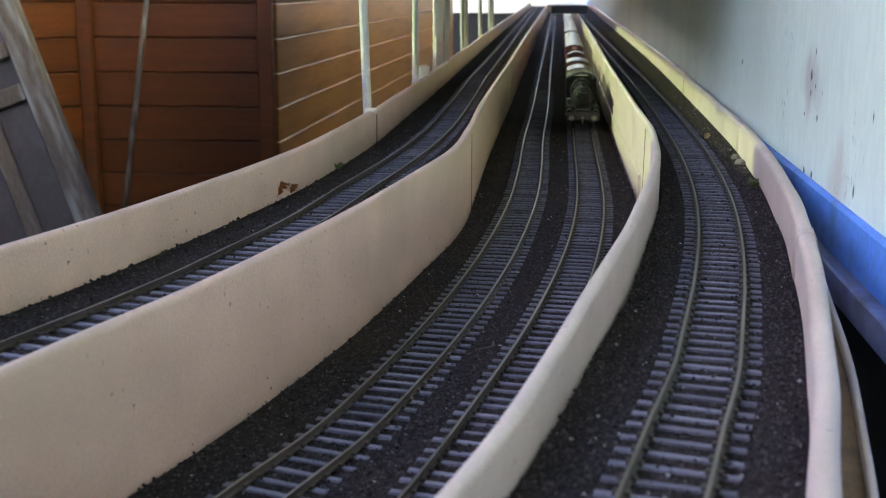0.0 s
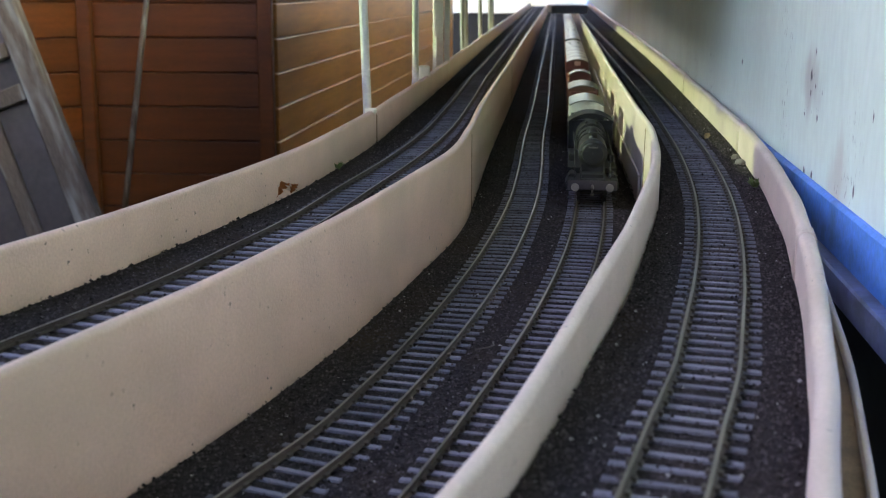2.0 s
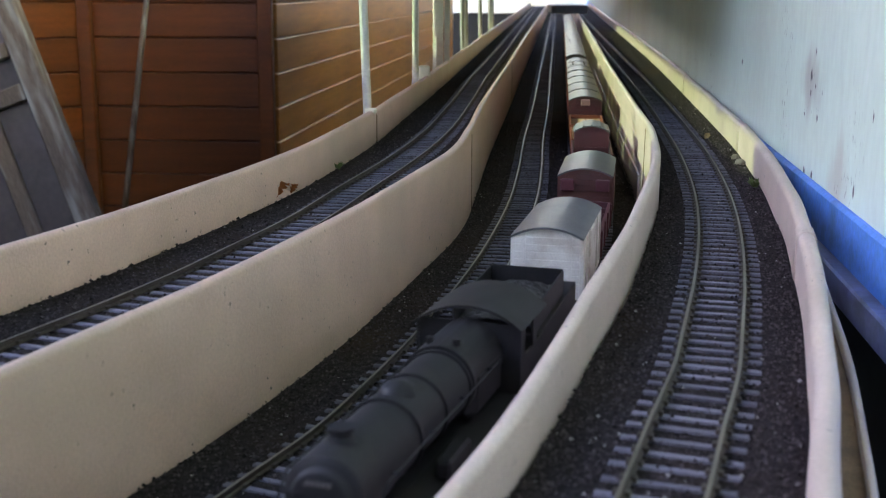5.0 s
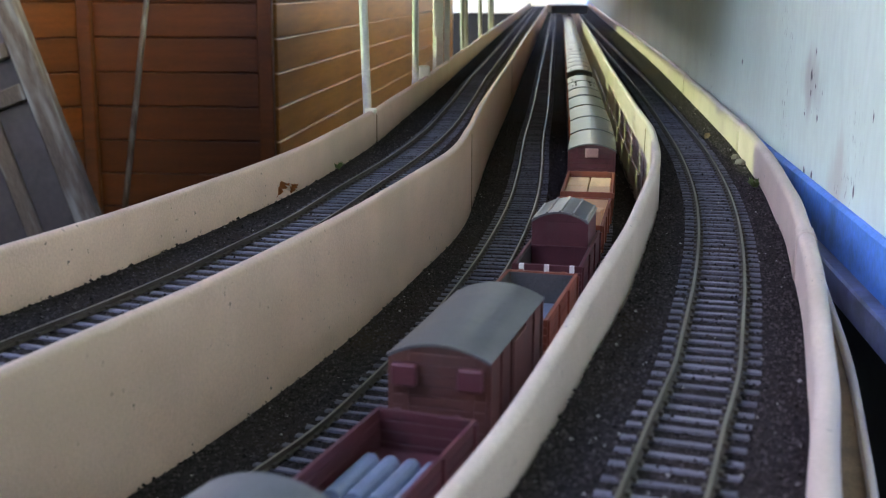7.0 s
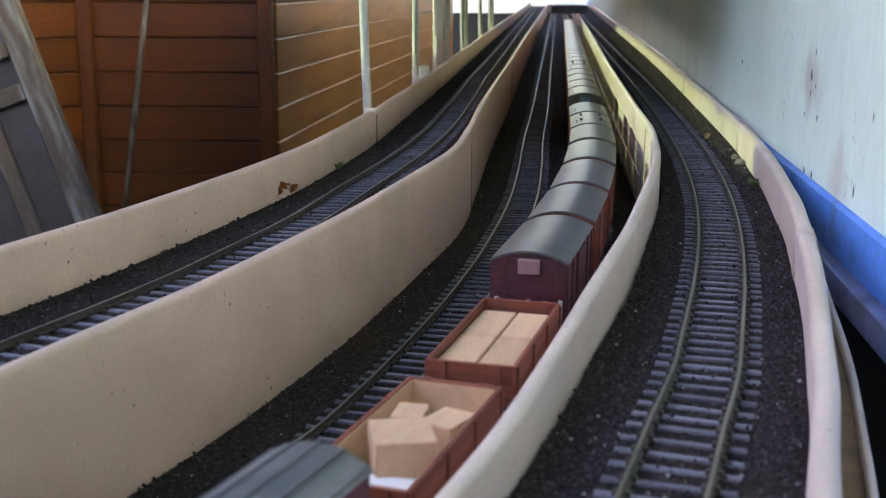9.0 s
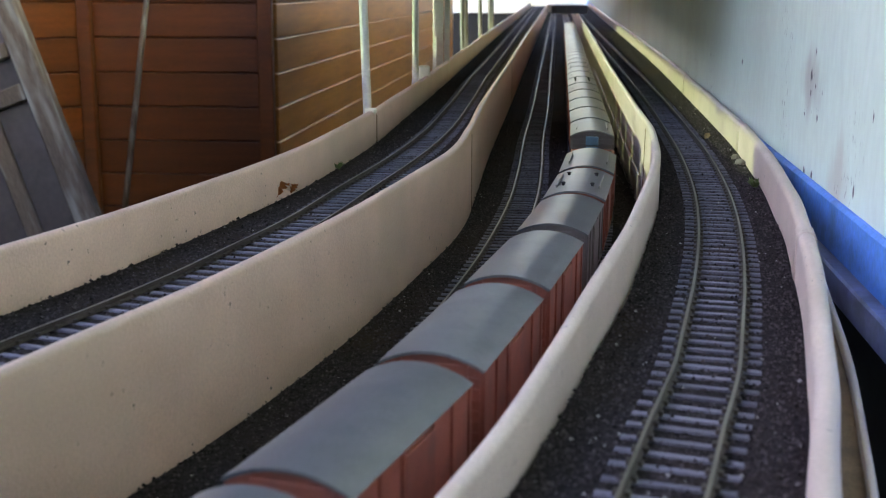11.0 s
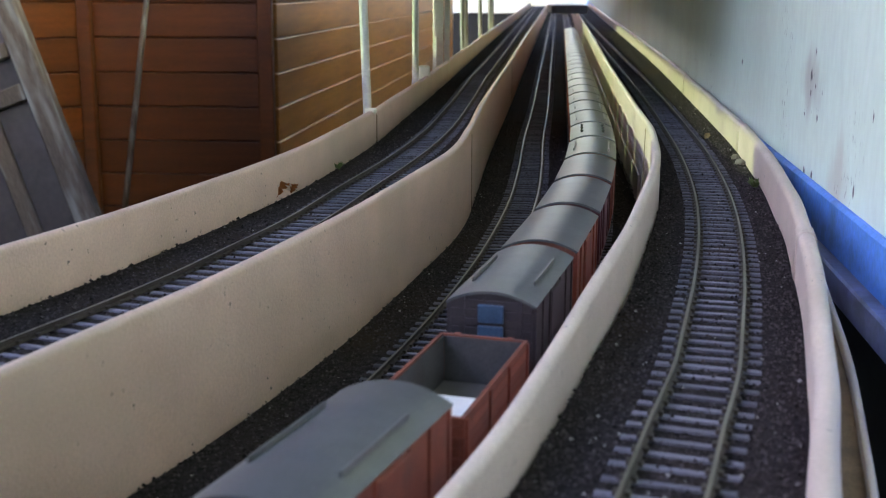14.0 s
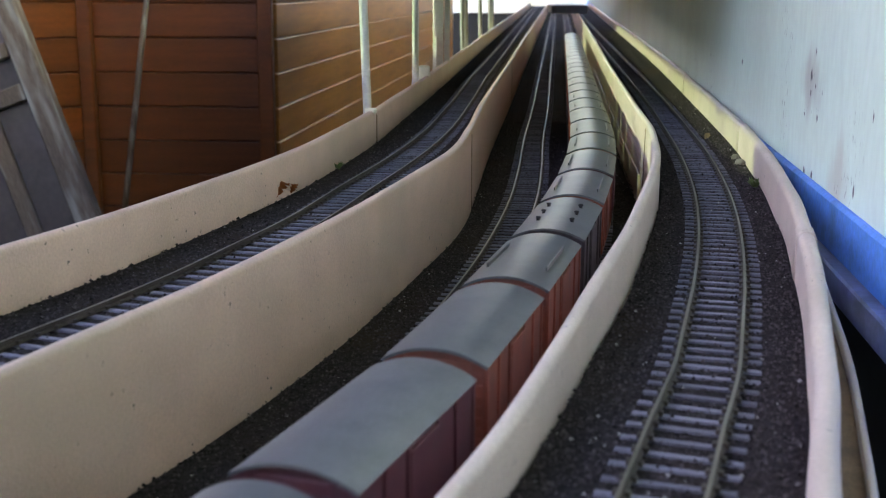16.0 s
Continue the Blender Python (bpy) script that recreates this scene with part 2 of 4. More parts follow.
def sweep(bm, line, y0, y1, profile, step=0.01, idx=None, zfun=None):
    """Draw a closed profile of (across, up) along a line."""
    P, N, _ = line.pts(y0, y1, step)
    rings = []
    for k, (p, n) in enumerate(zip(P, N)):
        dz, dx = zfun(p[1]) if zfun else (0, 0)
        rings.append([bm.verts.new((p[0] + n[0] * (a + dx * (u > 0.03)), p[1] + n[1] * (a + dx * (u > 0.03)), u + dz * (u > 0.03))) for a, u in profile])
    m = len(profile)
    for r, s in zip(rings, rings[1:]):
        for j in range(m):
            f = bm.faces.new((r[j], s[j], s[(j + 1) % m], r[(j + 1) % m]))
            if idx:
                f.material_index = idx[j]
    bm.faces.new(rings[0][::-1])
    bm.faces.new(rings[-1])
    bmesh.ops.recalc_face_normals(bm, faces=bm.faces)


def thing(name, label, category, group="", kind=""):
    return tagged(new(name), label, category, group, kind)


# ---------------------------------------------------------------- plan: lines of (y, x)
CENTRE_C = Line([(-1.6800, -1.7572), (-1.3440, -1.2622), (-0.7840, -0.6753), (-0.3360, -0.3290), (0.0000, -0.1370), (0.1568, -0.0630), (0.2352, -0.0302), (0.3136, -0.0022), (0.3920, 0.0209), (0.4704, 0.0419), (0.5600, 0.0626), (0.6720, 0.0839), (0.7840, 0.1005), (0.8960, 0.1132), (1.0080, 0.1241), (1.1200, 0.1351), (2.2400, 0.2453), (7.2800, 0.7392)])
CENTRE_B = Line([(-1.6800, -1.7991), (-1.3440, -1.3040), (-0.7840, -0.7171), (-0.3360, -0.3688), (0.0000, -0.1773), (0.1568, -0.1090), (0.3147, -0.0542), (0.3636, -0.0339), (0.4127, -0.0190), (0.4850, 0.0000), (0.5936, 0.0235), (0.7168, 0.0442), (0.8086, 0.0568), (0.9318, 0.0697), (1.1088, 0.0855), (1.3653, 0.1117), (2.0059, 0.1725), (7.2800, 0.6720)])
CENTRE_A = Line([(-1.6800, -1.8805), (-1.3440, -1.3854), (-0.7840, -0.7986), (-0.3360, -0.4502), (0.0000, -0.2587), (0.1568, -0.1904), (0.3394, -0.1275), (0.3920, -0.1072), (0.4267, -0.0954), (0.4738, -0.0823), (0.5253, -0.0683), (0.6283, -0.0482), (0.7650, -0.0226), (0.8848, -0.0056), (1.0618, 0.0116), (1.3955, 0.0392), (2.0238, 0.0963), (3.1450, 0.1960), (7.2800, 0.5712)])
CENTRE_R = Line([(-1.6800, -1.6710), (-1.3440, -1.1760), (-0.7840, -0.5891), (-0.3360, -0.2408), (0.0000, -0.0493), (0.1568, 0.0190), (0.2307, 0.0465), (0.2778, 0.0618), (0.3192, 0.0757), (0.3651, 0.0883), (0.4368, 0.1070), (0.5040, 0.1226), (0.5947, 0.1406), (0.6978, 0.1570), (0.7717, 0.1670), (0.9094, 0.1826), (1.0875, 0.2013), (1.5534, 0.2453), (2.3587, 0.3181), (7.2800, 0.7728)])
FACE_INNER = Line([(-1.6800, -1.8413), (-1.3440, -1.3462), (-0.7840, -0.7594), (-0.3360, -0.4110), (0.0000, -0.2195), (0.1568, -0.1512), (0.3237, -0.0918), (0.3550, -0.0795), (0.4133, -0.0599), (0.4794, -0.0403), (0.5510, -0.0230), (0.6070, -0.0101), (0.6776, 0.0056), (0.7336, 0.0140), (0.8008, 0.0202), (1.0002, 0.0370), (1.1525, 0.0515), (1.4179, 0.0773), (2.0821, 0.1400), (2.8325, 0.2117), (7.2800, 0.6384)])
FACE_OUTER = Line([(-1.6800, -1.9320), (-1.3440, -1.4370), (-0.7840, -0.8501), (-0.3360, -0.5018), (0.0000, -0.3102), (0.1568, -0.2419), (0.3842, -0.1512), (0.4435, -0.1310), (0.5107, -0.1120), (0.5779, -0.0941), (0.6485, -0.0784), (0.7280, -0.0650), (0.8501, -0.0482), (0.9442, -0.0392), (1.1738, -0.0168), (1.4672, 0.0101), (2.1280, 0.0694), (7.2800, 0.5376)])
FACE_MIDDLE = Line([(-1.6800, -1.7102), (-1.3440, -1.2152), (-0.7840, -0.6283), (-0.3360, -0.2800), (0.0000, -0.0885), (0.1568, -0.0202), (0.2453, 0.0157), (0.2979, 0.0325), (0.3461, 0.0470), (0.4054, 0.0650), (0.5040, 0.0896), (0.5690, 0.1053), (0.6496, 0.1221), (0.7280, 0.1338), (0.7974, 0.1422), (0.8870, 0.1506), (1.0046, 0.1613), (1.1570, 0.1758), (2.2400, 0.2822), (7.2800, 0.7784)])
FACE_WALLSIDE = Line([(-1.6800, -1.6352), (-1.3440, -1.1402), (-0.7840, -0.5533), (-0.3360, -0.2050), (0.0000, -0.0134), (0.1568, 0.0549), (0.2453, 0.0825), (0.2800, 0.0940), (0.3136, 0.1037), (0.3752, 0.1210), (0.4637, 0.1422), (0.5174, 0.1546), (0.5701, 0.1646), (0.6339, 0.1770), (0.7370, 0.1932), (0.8008, 0.2027), (0.8758, 0.2122), (1.1144, 0.2397), (1.3989, 0.2722), (1.8278, 0.3192), (2.7765, 0.4155), (7.2800, 0.8736)])

# ---------------------------------------------------------------- setting
FLOOR_LOW, DECK = -0.0034, 0.0333    # ballast level of the lower trough and of the two upper decks
RAIL_UP = 0.0367                     # rail head on the upper decks
Y0, Y1 = -1.45, 6.9                  # the boards run from behind the lens to the far wall


def ribbon(bm, a, b, y0, y1, z, thick, na=0.0, nb=0.0, step=0.02):
    """A board between two lines in plan."""
    ys = np.linspace(y0, y1, int((y1 - y0) / step))
    top = [[bm.verts.new((a.at(y) + na, y, z)), bm.verts.new((b.at(y) + nb, y, z)), bm.verts.new((b.at(y) + nb, y, z - thick)), bm.verts.new((a.at(y) + na, y, z - thick))] for y in ys]
    for r, s in zip(top, top[1:]):
        for j in range(4):
            bm.faces.new((r[j], s[j], s[(j + 1) % 4], r[(j + 1) % 4]))
    bm.faces.new(top[0][::-1])
    bm.faces.new(top[-1])
    bmesh.ops.recalc_face_normals(bm, faces=bm.faces)


def ballast_bed(name, a, b, na, nb, z, thick, label):
    bm = bmesh.new()
    ribbon(bm, a, b, Y0, Y1, z, thick, na, nb)
    return tagged(part(name, bm, M_BALLAST), label, "ballast", kind="structure")


ballast_bed("ground_trough", FACE_INNER, FACE_MIDDLE, 0.001, -0.008, FLOOR_LOW, 0.009, "dark brown fine ballast on the sunken double-track board")
ballast_bed("ground_deck_left", FACE_OUTER, FACE_INNER, 0.001, -0.006, DECK, 0.012, "dark ballast on the raised single-track board")
ballast_bed("ground_deck_right", FACE_MIDDLE, FACE_WALLSIDE, 0.001, 0.006, DECK, 0.012, "dark ballast on the raised board beside the wall")


def fence_profile(a0, a1, z0, z1, r=0.0022):
    """Upright strip between offsets a0 and a1 with a rounded top."""
    c, w = (a0 + a1) / 2, (a1 - a0) / 2
    r = min(r, w)
    out = [(a0, z0)]
    for k in range(7):
        t = math.pi * (1 - k / 6)
        out.append((c + (w - r) * (1 if math.cos(t) > 0.01 else -1 if math.cos(t) < -0.01 else 0) + r * math.cos(t), z1 - r + r * math.sin(t)))
    out.append((a1, z0))
    return out


def wobble(seed, dz=0.0010, dx=0.0010, low=0.0):
    """Slight unevenness of a hand-cut strip along its run; it drops by low towards its near end."""
    return lambda y: (-low * min(1.0, max(0.0, (0.40 - y) / 0.20)) + dz * noise.noise((y * 5.0, seed, 0.3)), dx * noise.noise((y * 7.0, seed, 8.1)))


def side_fence(label, line, a0, a1, z0, z1, seed, cuts, r=0.0022, low=0.0, paint=M_FENCE):
    """A painted side strip in lengths butted end to end."""
    ob = thing("side_fence", label, "fence", "fences along the tracks")
    for k, (y0, y1) in enumerate(zip(cuts, cuts[1:])):
        bm = bmesh.new()
        sweep(bm, line, y0 + 0.0008, y1 - 0.0008, fence_profile(a0, a1, z0, z1 + (0.0006 if k % 2 else 0), r), 0.008, zfun=wobble(seed, low=low))
        part("fence_strip", bm, paint, ob, smooth=True).data.set_sharp_from_angle(angle=radians(40))
        if 0.4 < y0 < 1.6:
            bm = bmesh.new()
            sweep(bm, line, y0 - 0.0016, y0 + 0.0012, fence_profile(a0 - 0.0003, a1 + 0.0003, z0, z1 - 0.0020 - low * 0.0, r), 0.001, zfun=wobble(seed, low=low))
            part("joint", bm, M_EDGE, ob, "dark open joint between two strips")
    return ob


side_fence("cream-painted curved hardboard strip between two track levels", FACE_INNER, -0.0052, 0.0, -0.014, 0.0494, 1.0, (Y0, 0.20, 0.792, 1.55, 3.2, Y1))
side_fence("cream-painted curved hardboard strip on the open side", FACE_OUTER, -0.0052, 0.0, -0.012, 0.0557, 2.0, (Y0, 0.25, 0.846, 1.9, 3.6, Y1))
side_fence("cream-painted thick strip with a rounded, padded top", FACE_MIDDLE, -0.0048, 0.0, -0.014, 0.0540, 3.0, (Y0, 0.15, 0.788, 1.7, 3.3, Y1), 0.0024, 0.008, M_PALE)
side_fence("cream-painted strip with taped joints along the blue wall", FACE_WALLSIDE, 0.0, 0.0066, 0.012, 0.0530, 4.0, (Y0, 0.44, 0.80, 1.25, 2.4, Y1), 0.0033, 0.008, M_PALE)

# batten along the foot of the middle fence, on the trough side
bm = bmesh.new()
sweep(bm, FACE_MIDDLE, 0.812, 1.9, fence_profile(-0.0066, -0.0050, -0.004, 0.0150, 0.0006), 0.01)
tagged(part("fence_batten", bm, M_PALE), "cream-painted batten along the foot of the fence", "batten")

# tape wrapped round the joint of the wall-side strip
bm = bmesh.new()
sweep(bm, FACE_WALLSIDE, 0.4365, 0.4520, fence_profile(-0.0005, 0.0073, 0.0340, 0.0533, 0.0036), 0.002, zfun=wobble(4.0, low=0.008))
tagged(part("tape_wrap", bm, M_PALE, smooth=True), "cream-painted tape wrapped round a fence joint", "tape")
bm = bmesh.new()
sweep(bm, FACE_WALLSIDE, 0.7960, 0.8060, fence_profile(-0.0004, 0.0071, 0.0340, 0.0533, 0.0036), 0.002, zfun=wobble(4.0))
tagged(part("tape_wrap", bm, M_PALE, smooth=True), "cream-painted tape wrapped round a fence joint", "tape")

# edge lath of the right-hand board
bm = bmesh.new()
sweep(bm, FACE_WALLSIDE, Y0, 0.66, fence_profile(0.0152, 0.0175, -0.03, 0.0205, 0.0010), 0.01, zfun=wobble(6.0, 0.0005, 0.001))
tagged(part("edge_lath", bm, M_PALE, smooth=True), "thin cream-painted lath along the board edge", "lath")
bm = bmesh.new()
ribbon(bm, FACE_WALLSIDE, FACE_WALLSIDE, Y0, 0.9, 0.0165, 0.03, 0.0075, 0.0160)
tagged(part("board_edge", bm, M_EDGE), "raw brown edge of the baseboard", "board", kind="structure")


# blue wall beside the boards
WA, WM = 0.1316, 0.105               # the wall's face: x = WA + WM * y
W_ANG = math.degrees(math.atan(WM))


def on_wall(ob):
    ob.matrix_world = pose(WA, 0, 0, 0, 0, -W_ANG)
    return ob


bm = bmesh.new()
box(bm, 0.0, 0.10, -3.2, 9.0, 0.045, 2.4)
tagged(on_wall(part("wall_east", bm, M_WALLBLUE)), "pale blue painted wall with mould specks and streaks", "wall", kind="structure")
bm = bmesh.new()
box(bm, -0.003, 0.10, -3.2, 9.0, 0.0192, 0.0448, 0.0015)
tagged(on_wall(part("trim_wall", bm, M_DADO)), "strong blue painted strip at the foot of the wall", "trim", kind="structure")
bm = bmesh.new()
box(bm, -0.008, 0.10, -3.2, 9.0, 0.0045, 0.0188, 0.001)
tagged(on_wall(part("trim_lower", bm, M_LILAC)), "worn lilac board edge under the blue strip", "trim", kind="structure")
# black backing that stands for the shade in the gap below the wall
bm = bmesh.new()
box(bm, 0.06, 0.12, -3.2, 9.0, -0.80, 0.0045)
tagged(on_wall(part("wall_gap_shade", bm, M_SHADE_BLACK)), "near-black backing that stands for the shaded gap below the wall", "wall", kind="structure")

# ground, and unseen walls and roofs added to close the place and block light
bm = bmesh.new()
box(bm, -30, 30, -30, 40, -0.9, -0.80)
tagged(part("ground", bm, M_SHADE_BLACK), "bare earth floor, near-black with its shade in the colour", "ground", kind="structure")
# unseen wall, added to keep the sun off the near boards
bm = bmesh.new()
box(bm, -2.1, -2.0, -3.2, 0.62, -0.8, 1.25)
tagged(part("wall_sunblock", bm, M_PLAIN), "unseen plain wall added to keep the sun off the near boards", "wall", kind="structure")
# unseen, added behind the lens so that wagon ends get little sky light
bm = bmesh.new()
box(bm, -2.1, 1.0, -1.75, -1.65, -0.8, 1.9)
tagged(part("wall_skyblock_south", bm, M_SHADE_BLACK), "unseen dark wall added behind the lens to block the sky", "wall", kind="structure")
# unseen roof, added to shade the far tracks; its eave trims the sun
bm = bmesh.new()
box(bm, -0.72, 1.05, 0.74, 3.70, -0.012, 0.012, m=pose(-0.085, 0, 0.772, 0, 0, -W_ANG) @ pose(0, 0, 0, 0, -32.0, 0))
tagged(part("ceiling", bm, M_CEIL), "unseen low sloping roof added to shade the tracks and the wall", "ceiling", kind="structure")

# unseen board above the view, added to stop sky light passing under the roof
bm = bmesh.new()
box(bm, -0.25, 0.22, 0.90, 0.93, 0.235, 1.16)
tagged(part("wall_shade_board", bm, M_CEIL), "unseen dark board added under the roof end to shade the tracks beyond", "wall", kind="structure")
# unseen board, added to keep a bar of sun off the blue wall
bm = bmesh.new()
box(bm, -0.634, -0.618, 0.45, 0.80, 0.388, 0.64)
tagged(part("trim_sunblock", bm, M_CEIL), "unseen dark board added to keep a bar of sun off the wall", "trim", kind="structure")
# unseen roof, added so that near light comes in from the west only
bm = bmesh.new()
box(bm, -0.30, 1.0, -1.75, 0.80, 0.74, 0.77)
tagged(part("ceiling_blocker_near", bm, M_CEIL), "unseen boarded roof added to cut the light from overhead", "ceiling", kind="structure")
# unseen, added to hide the low western sky while the sun clears its top
bm = bmesh.new()
box(bm, -2.1, -2.0, 0.62, 3.6, -0.8, 0.87)
tagged(part("wall_skyblock", bm, M_SHADE_BLACK), "unseen low dark wall added to block the low western sky", "wall", kind="structure")
# unseen panel, added to take sky light off the shed boarding
bm = bmesh.new()
box(bm, -1.95, -0.66, 1.95, 3.32, 1.06, 1.09)
tagged(part("ceiling_blocker_shed", bm, M_CEIL), "unseen boarded roof added to darken the front of the shed", "ceiling", kind="structure")

# varnished boarding of the shed behind
WOOD_CORNER = (-0.500, 3.36)
BOARD = 0.0995


def boarding(name, label, x0, length, y, ang, rows, z0, M_B=M_WOOD):
    """A wall of shiplap boards, from its left end, seen from the front."""
    ob = thing(name, label, "wall", kind="structure")
    ob.matrix_world = pose(x0, y, 0, 0, 0, ang)
    bm = bmesh.new()
    box(bm, 0, length, 0.022, 0.06, z0, z0 + rows * BOARD)
    part("backing", bm, M_B, ob)
    me = None
    for r in range(rows):
        if me is None:
            bm = bmesh.new()
            box(bm, 0, length, 0.0, 0.02, 0.0, BOARD - 0.0025, 0.0028)
            o = part("plank", bm, M_B, ob)
            me = o.data
        else:
            o = new("plank", me)
            o.parent = ob
        o.location = (0, 0, z0 + r * BOARD)
    return ob


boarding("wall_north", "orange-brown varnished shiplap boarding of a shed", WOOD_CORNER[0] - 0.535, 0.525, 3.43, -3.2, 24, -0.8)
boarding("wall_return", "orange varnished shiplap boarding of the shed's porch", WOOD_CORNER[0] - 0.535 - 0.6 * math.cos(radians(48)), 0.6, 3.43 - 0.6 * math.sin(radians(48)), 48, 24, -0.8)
# long side takes the paler boarding that has light in its colour
boarding("wall_shed_side", "varnished shiplap boarding of the shed's long side", WOOD_CORNER[0] + 0.02, 5.2, 3.40, 90 - W_ANG, 24, -0.8, M_WOOD_LIT)
bm = bmesh.new()
box(bm, -0.03, 0.012, -0.014, 0.03, -0.8, 1.6, 0.004, m=pose(WOOD_CORNER[0], WOOD_CORNER[1], 0))
tagged(part("corner_post", bm, M_WOOD), "varnished corner post of the boarded shed", "post", kind="structure")
bm = bmesh.new()
box(bm, -0.02, 0.02, -0.012, 0.02, -0.8, 1.6, 0.004, m=pose(WOOD_CORNER[0] - 0.535, 3.41, 0))
tagged(part("cover_strip", bm, M_WOOD), "varnished cover strip on the boarding", "trim", kind="structure")

# far end: cream wall over a dark plinth, grey slab across the trough
bm = bmesh.new()
box(bm, -3.0, 3.0, 9.2, 9.3, -0.055, 2.4)
tagged(part("wall_far", bm, M_POST), "cream wall at the far end", "wall", kind="structure")
bm = bmesh.new()
box(bm, -3.0, 3.0, 9.15, 9.3, -0.8, -0.058)
tagged(part("wall_plinth", bm, M_SHADE_BLACK), "dark plinth under the far wall", "wall", kind="structure")
bm = bmesh.new()
box(bm, 0.352, 0.470, 3.90, 4.05, 0.058, 0.086, 0.002)
for k in range(8):
    box(bm, 0.355 + k * 0.0148, 0.362 + k * 0.0148, 3.896, 3.90, 0.064, 0.082)
tagged(part("footbridge", bm, M_GREYB), "grey ribbed slab laid across the sunken trough", "bridge")

# ---------------------------------------------------------------- tracks
GAUGE = 0.01848
M_STEEL = [M_RAIL, M_RAILTOP]


def rail_profile(c, zt):
    """Flat-bottom of a rail in section, head at height zt."""
    s = [(-0.0011, -0.0026), (-0.0011, -0.0021), (-0.0003, -0.0017), (-0.0003, -0.0009), (-0.00055, -0.0007), (-0.0005, 0.0),
         (0.0005, 0.0), (0.00055, -0.0007), (0.0003, -0.0009), (0.0003, -0.0017), (0.0011, -0.0021), (0.0011, -0.0026)]
    return [(c + a, zt + u) for a, u in s]


def sleeper_mesh():
    """A sleeper with its four chair jaws; the top at z = 0."""
    bm = bmesh.new()
    box(bm, -0.0155, 0.0155, -0.00120, 0.00120, -0.0028, 0.0, 0.0002)
    for s in (-1, 1):
        for q in (-1, 1):
            c = s * GAUGE / 2 + q * 0.0013
            box(bm, c - 0.0007, c + 0.0007, -0.0011, 0.0011, -0.0002, 0.0011, idx=1)
    me = bpy.data.meshes.new("sleeper")
    bm.to_mesh(me)
    bm.free()
    me.materials.append(M_SLEEPER)
    me.materials.append(M_RAIL)
    return me


SLEEPER = sleeper_mesh()
PITCH = 0.0088


def railway_track(label, line, zt, near_end, seed):
    ob = thing("railway_track", label, "track", "model railway tracks")
    for s in (-1, 1):
        bm = bmesh.new()
        sweep(bm, line, Y0, Y1, rail_profile(s * GAUGE / 2, zt), 0.008, idx=[0, 0, 0, 0, 0, 1, 0, 0, 0, 0, 0, 0])
        part("rail", bm, M_STEEL, ob)
    rng = random.Random(seed)
    P, N, T = line.pts(Y0, Y1, 0.002)
    s = np.concatenate([[0], np.cumsum(np.linalg.norm(np.diff(P, axis=0), axis=1))])
    V, F, I = [], [], []
    for d in np.arange(0.004, s[-1], PITCH):
        d += rng.uniform(-0.0006, 0.0006)
        x, y = np.interp(d, s, P[:, 0]), np.interp(d, s, P[:, 1])
        tx, ty = np.interp(d, s, T[:, 0]), np.interp(d, s, T[:, 1])
        a = math.atan2(-tx, ty) + rng.uniform(-0.02, 0.02)
        m = Matrix.Translation((x, y, zt - 0.0026 + rng.uniform(-0.0002, 0.0002))) @ Matrix.Rotation(a, 4, "Z")
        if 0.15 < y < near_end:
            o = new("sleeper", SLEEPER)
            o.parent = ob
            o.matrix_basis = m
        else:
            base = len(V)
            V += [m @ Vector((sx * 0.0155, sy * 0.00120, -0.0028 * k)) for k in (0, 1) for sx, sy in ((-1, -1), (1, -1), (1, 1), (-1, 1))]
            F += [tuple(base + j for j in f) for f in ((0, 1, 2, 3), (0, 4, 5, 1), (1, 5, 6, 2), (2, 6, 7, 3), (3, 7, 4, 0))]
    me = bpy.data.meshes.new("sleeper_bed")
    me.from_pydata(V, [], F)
    me.materials.append(M_SLEEPER_SHADE)
    o = new("sleeper_bed", me)
    o.parent = ob
    tagged(o, "weathered sleepers farther along", "", kind="stuff")
    return ob


railway_track("single model track with rusty rails on weathered sleepers", CENTRE_A, RAIL_UP, 1.5, 1)
railway_track("empty model track in the sunken trough", CENTRE_B, 0.0, 1.7, 2)
railway_track("model track in the sunken trough that carries the goods train", CENTRE_C, 0.0, 1.7, 3)
railway_track("model track on the raised board beside the wall", CENTRE_R, RAIL_UP, 1.5, 4)

# ---------------------------------------------------------------- train
# distance gone by the train, and where each vehicle's front stands on the line at 0 s
GONE = [(0.0, 0.0), (1.0, 0.2170), (2.0, 0.4240), (3.0, 0.6240), (4.1, 0.8310), (5.2, 1.0250), (6.3, 1.2130), (7.0, 1.3290), (8.0, 1.4930),
        (9.0, 1.6505), (10.15, 1.8255), (11.5, 2.0275), (12.5, 2.1790), (13.5, 2.3335), (14.5, 2.4885), (15.25, 2.6100), (16.0, 2.7340)]
_gt = Line(GONE)
_P, _N, _T = CENTRE_C.pts(-1.66, 7.27, 0.002)
_S = np.concatenate([[0], np.cumsum(np.linalg.norm(np.diff(_P, axis=0), axis=1))])
_S += 0.224 - np.interp(0.224, _P[:, 1], _S)


def track_pose(s):
    x, y = np.interp(s, _S, _P[:, 0]), np.interp(s, _S, _P[:, 1])
    tx, ty = np.interp(s, _S, _T[:, 0]), np.interp(s, _S, _T[:, 1])
    return pose(x, y, 0, 0, 0, math.degrees(math.atan2(-ty, -tx)))


def train_rows(u, step=0.25):
    """Rows for walk(): the vehicle whose middle stands at u on the line at 0 s."""
    return [(t, track_pose(u - float(_gt.at(t)))) for t in np.arange(0, 16.001, step)]


MOVING = []
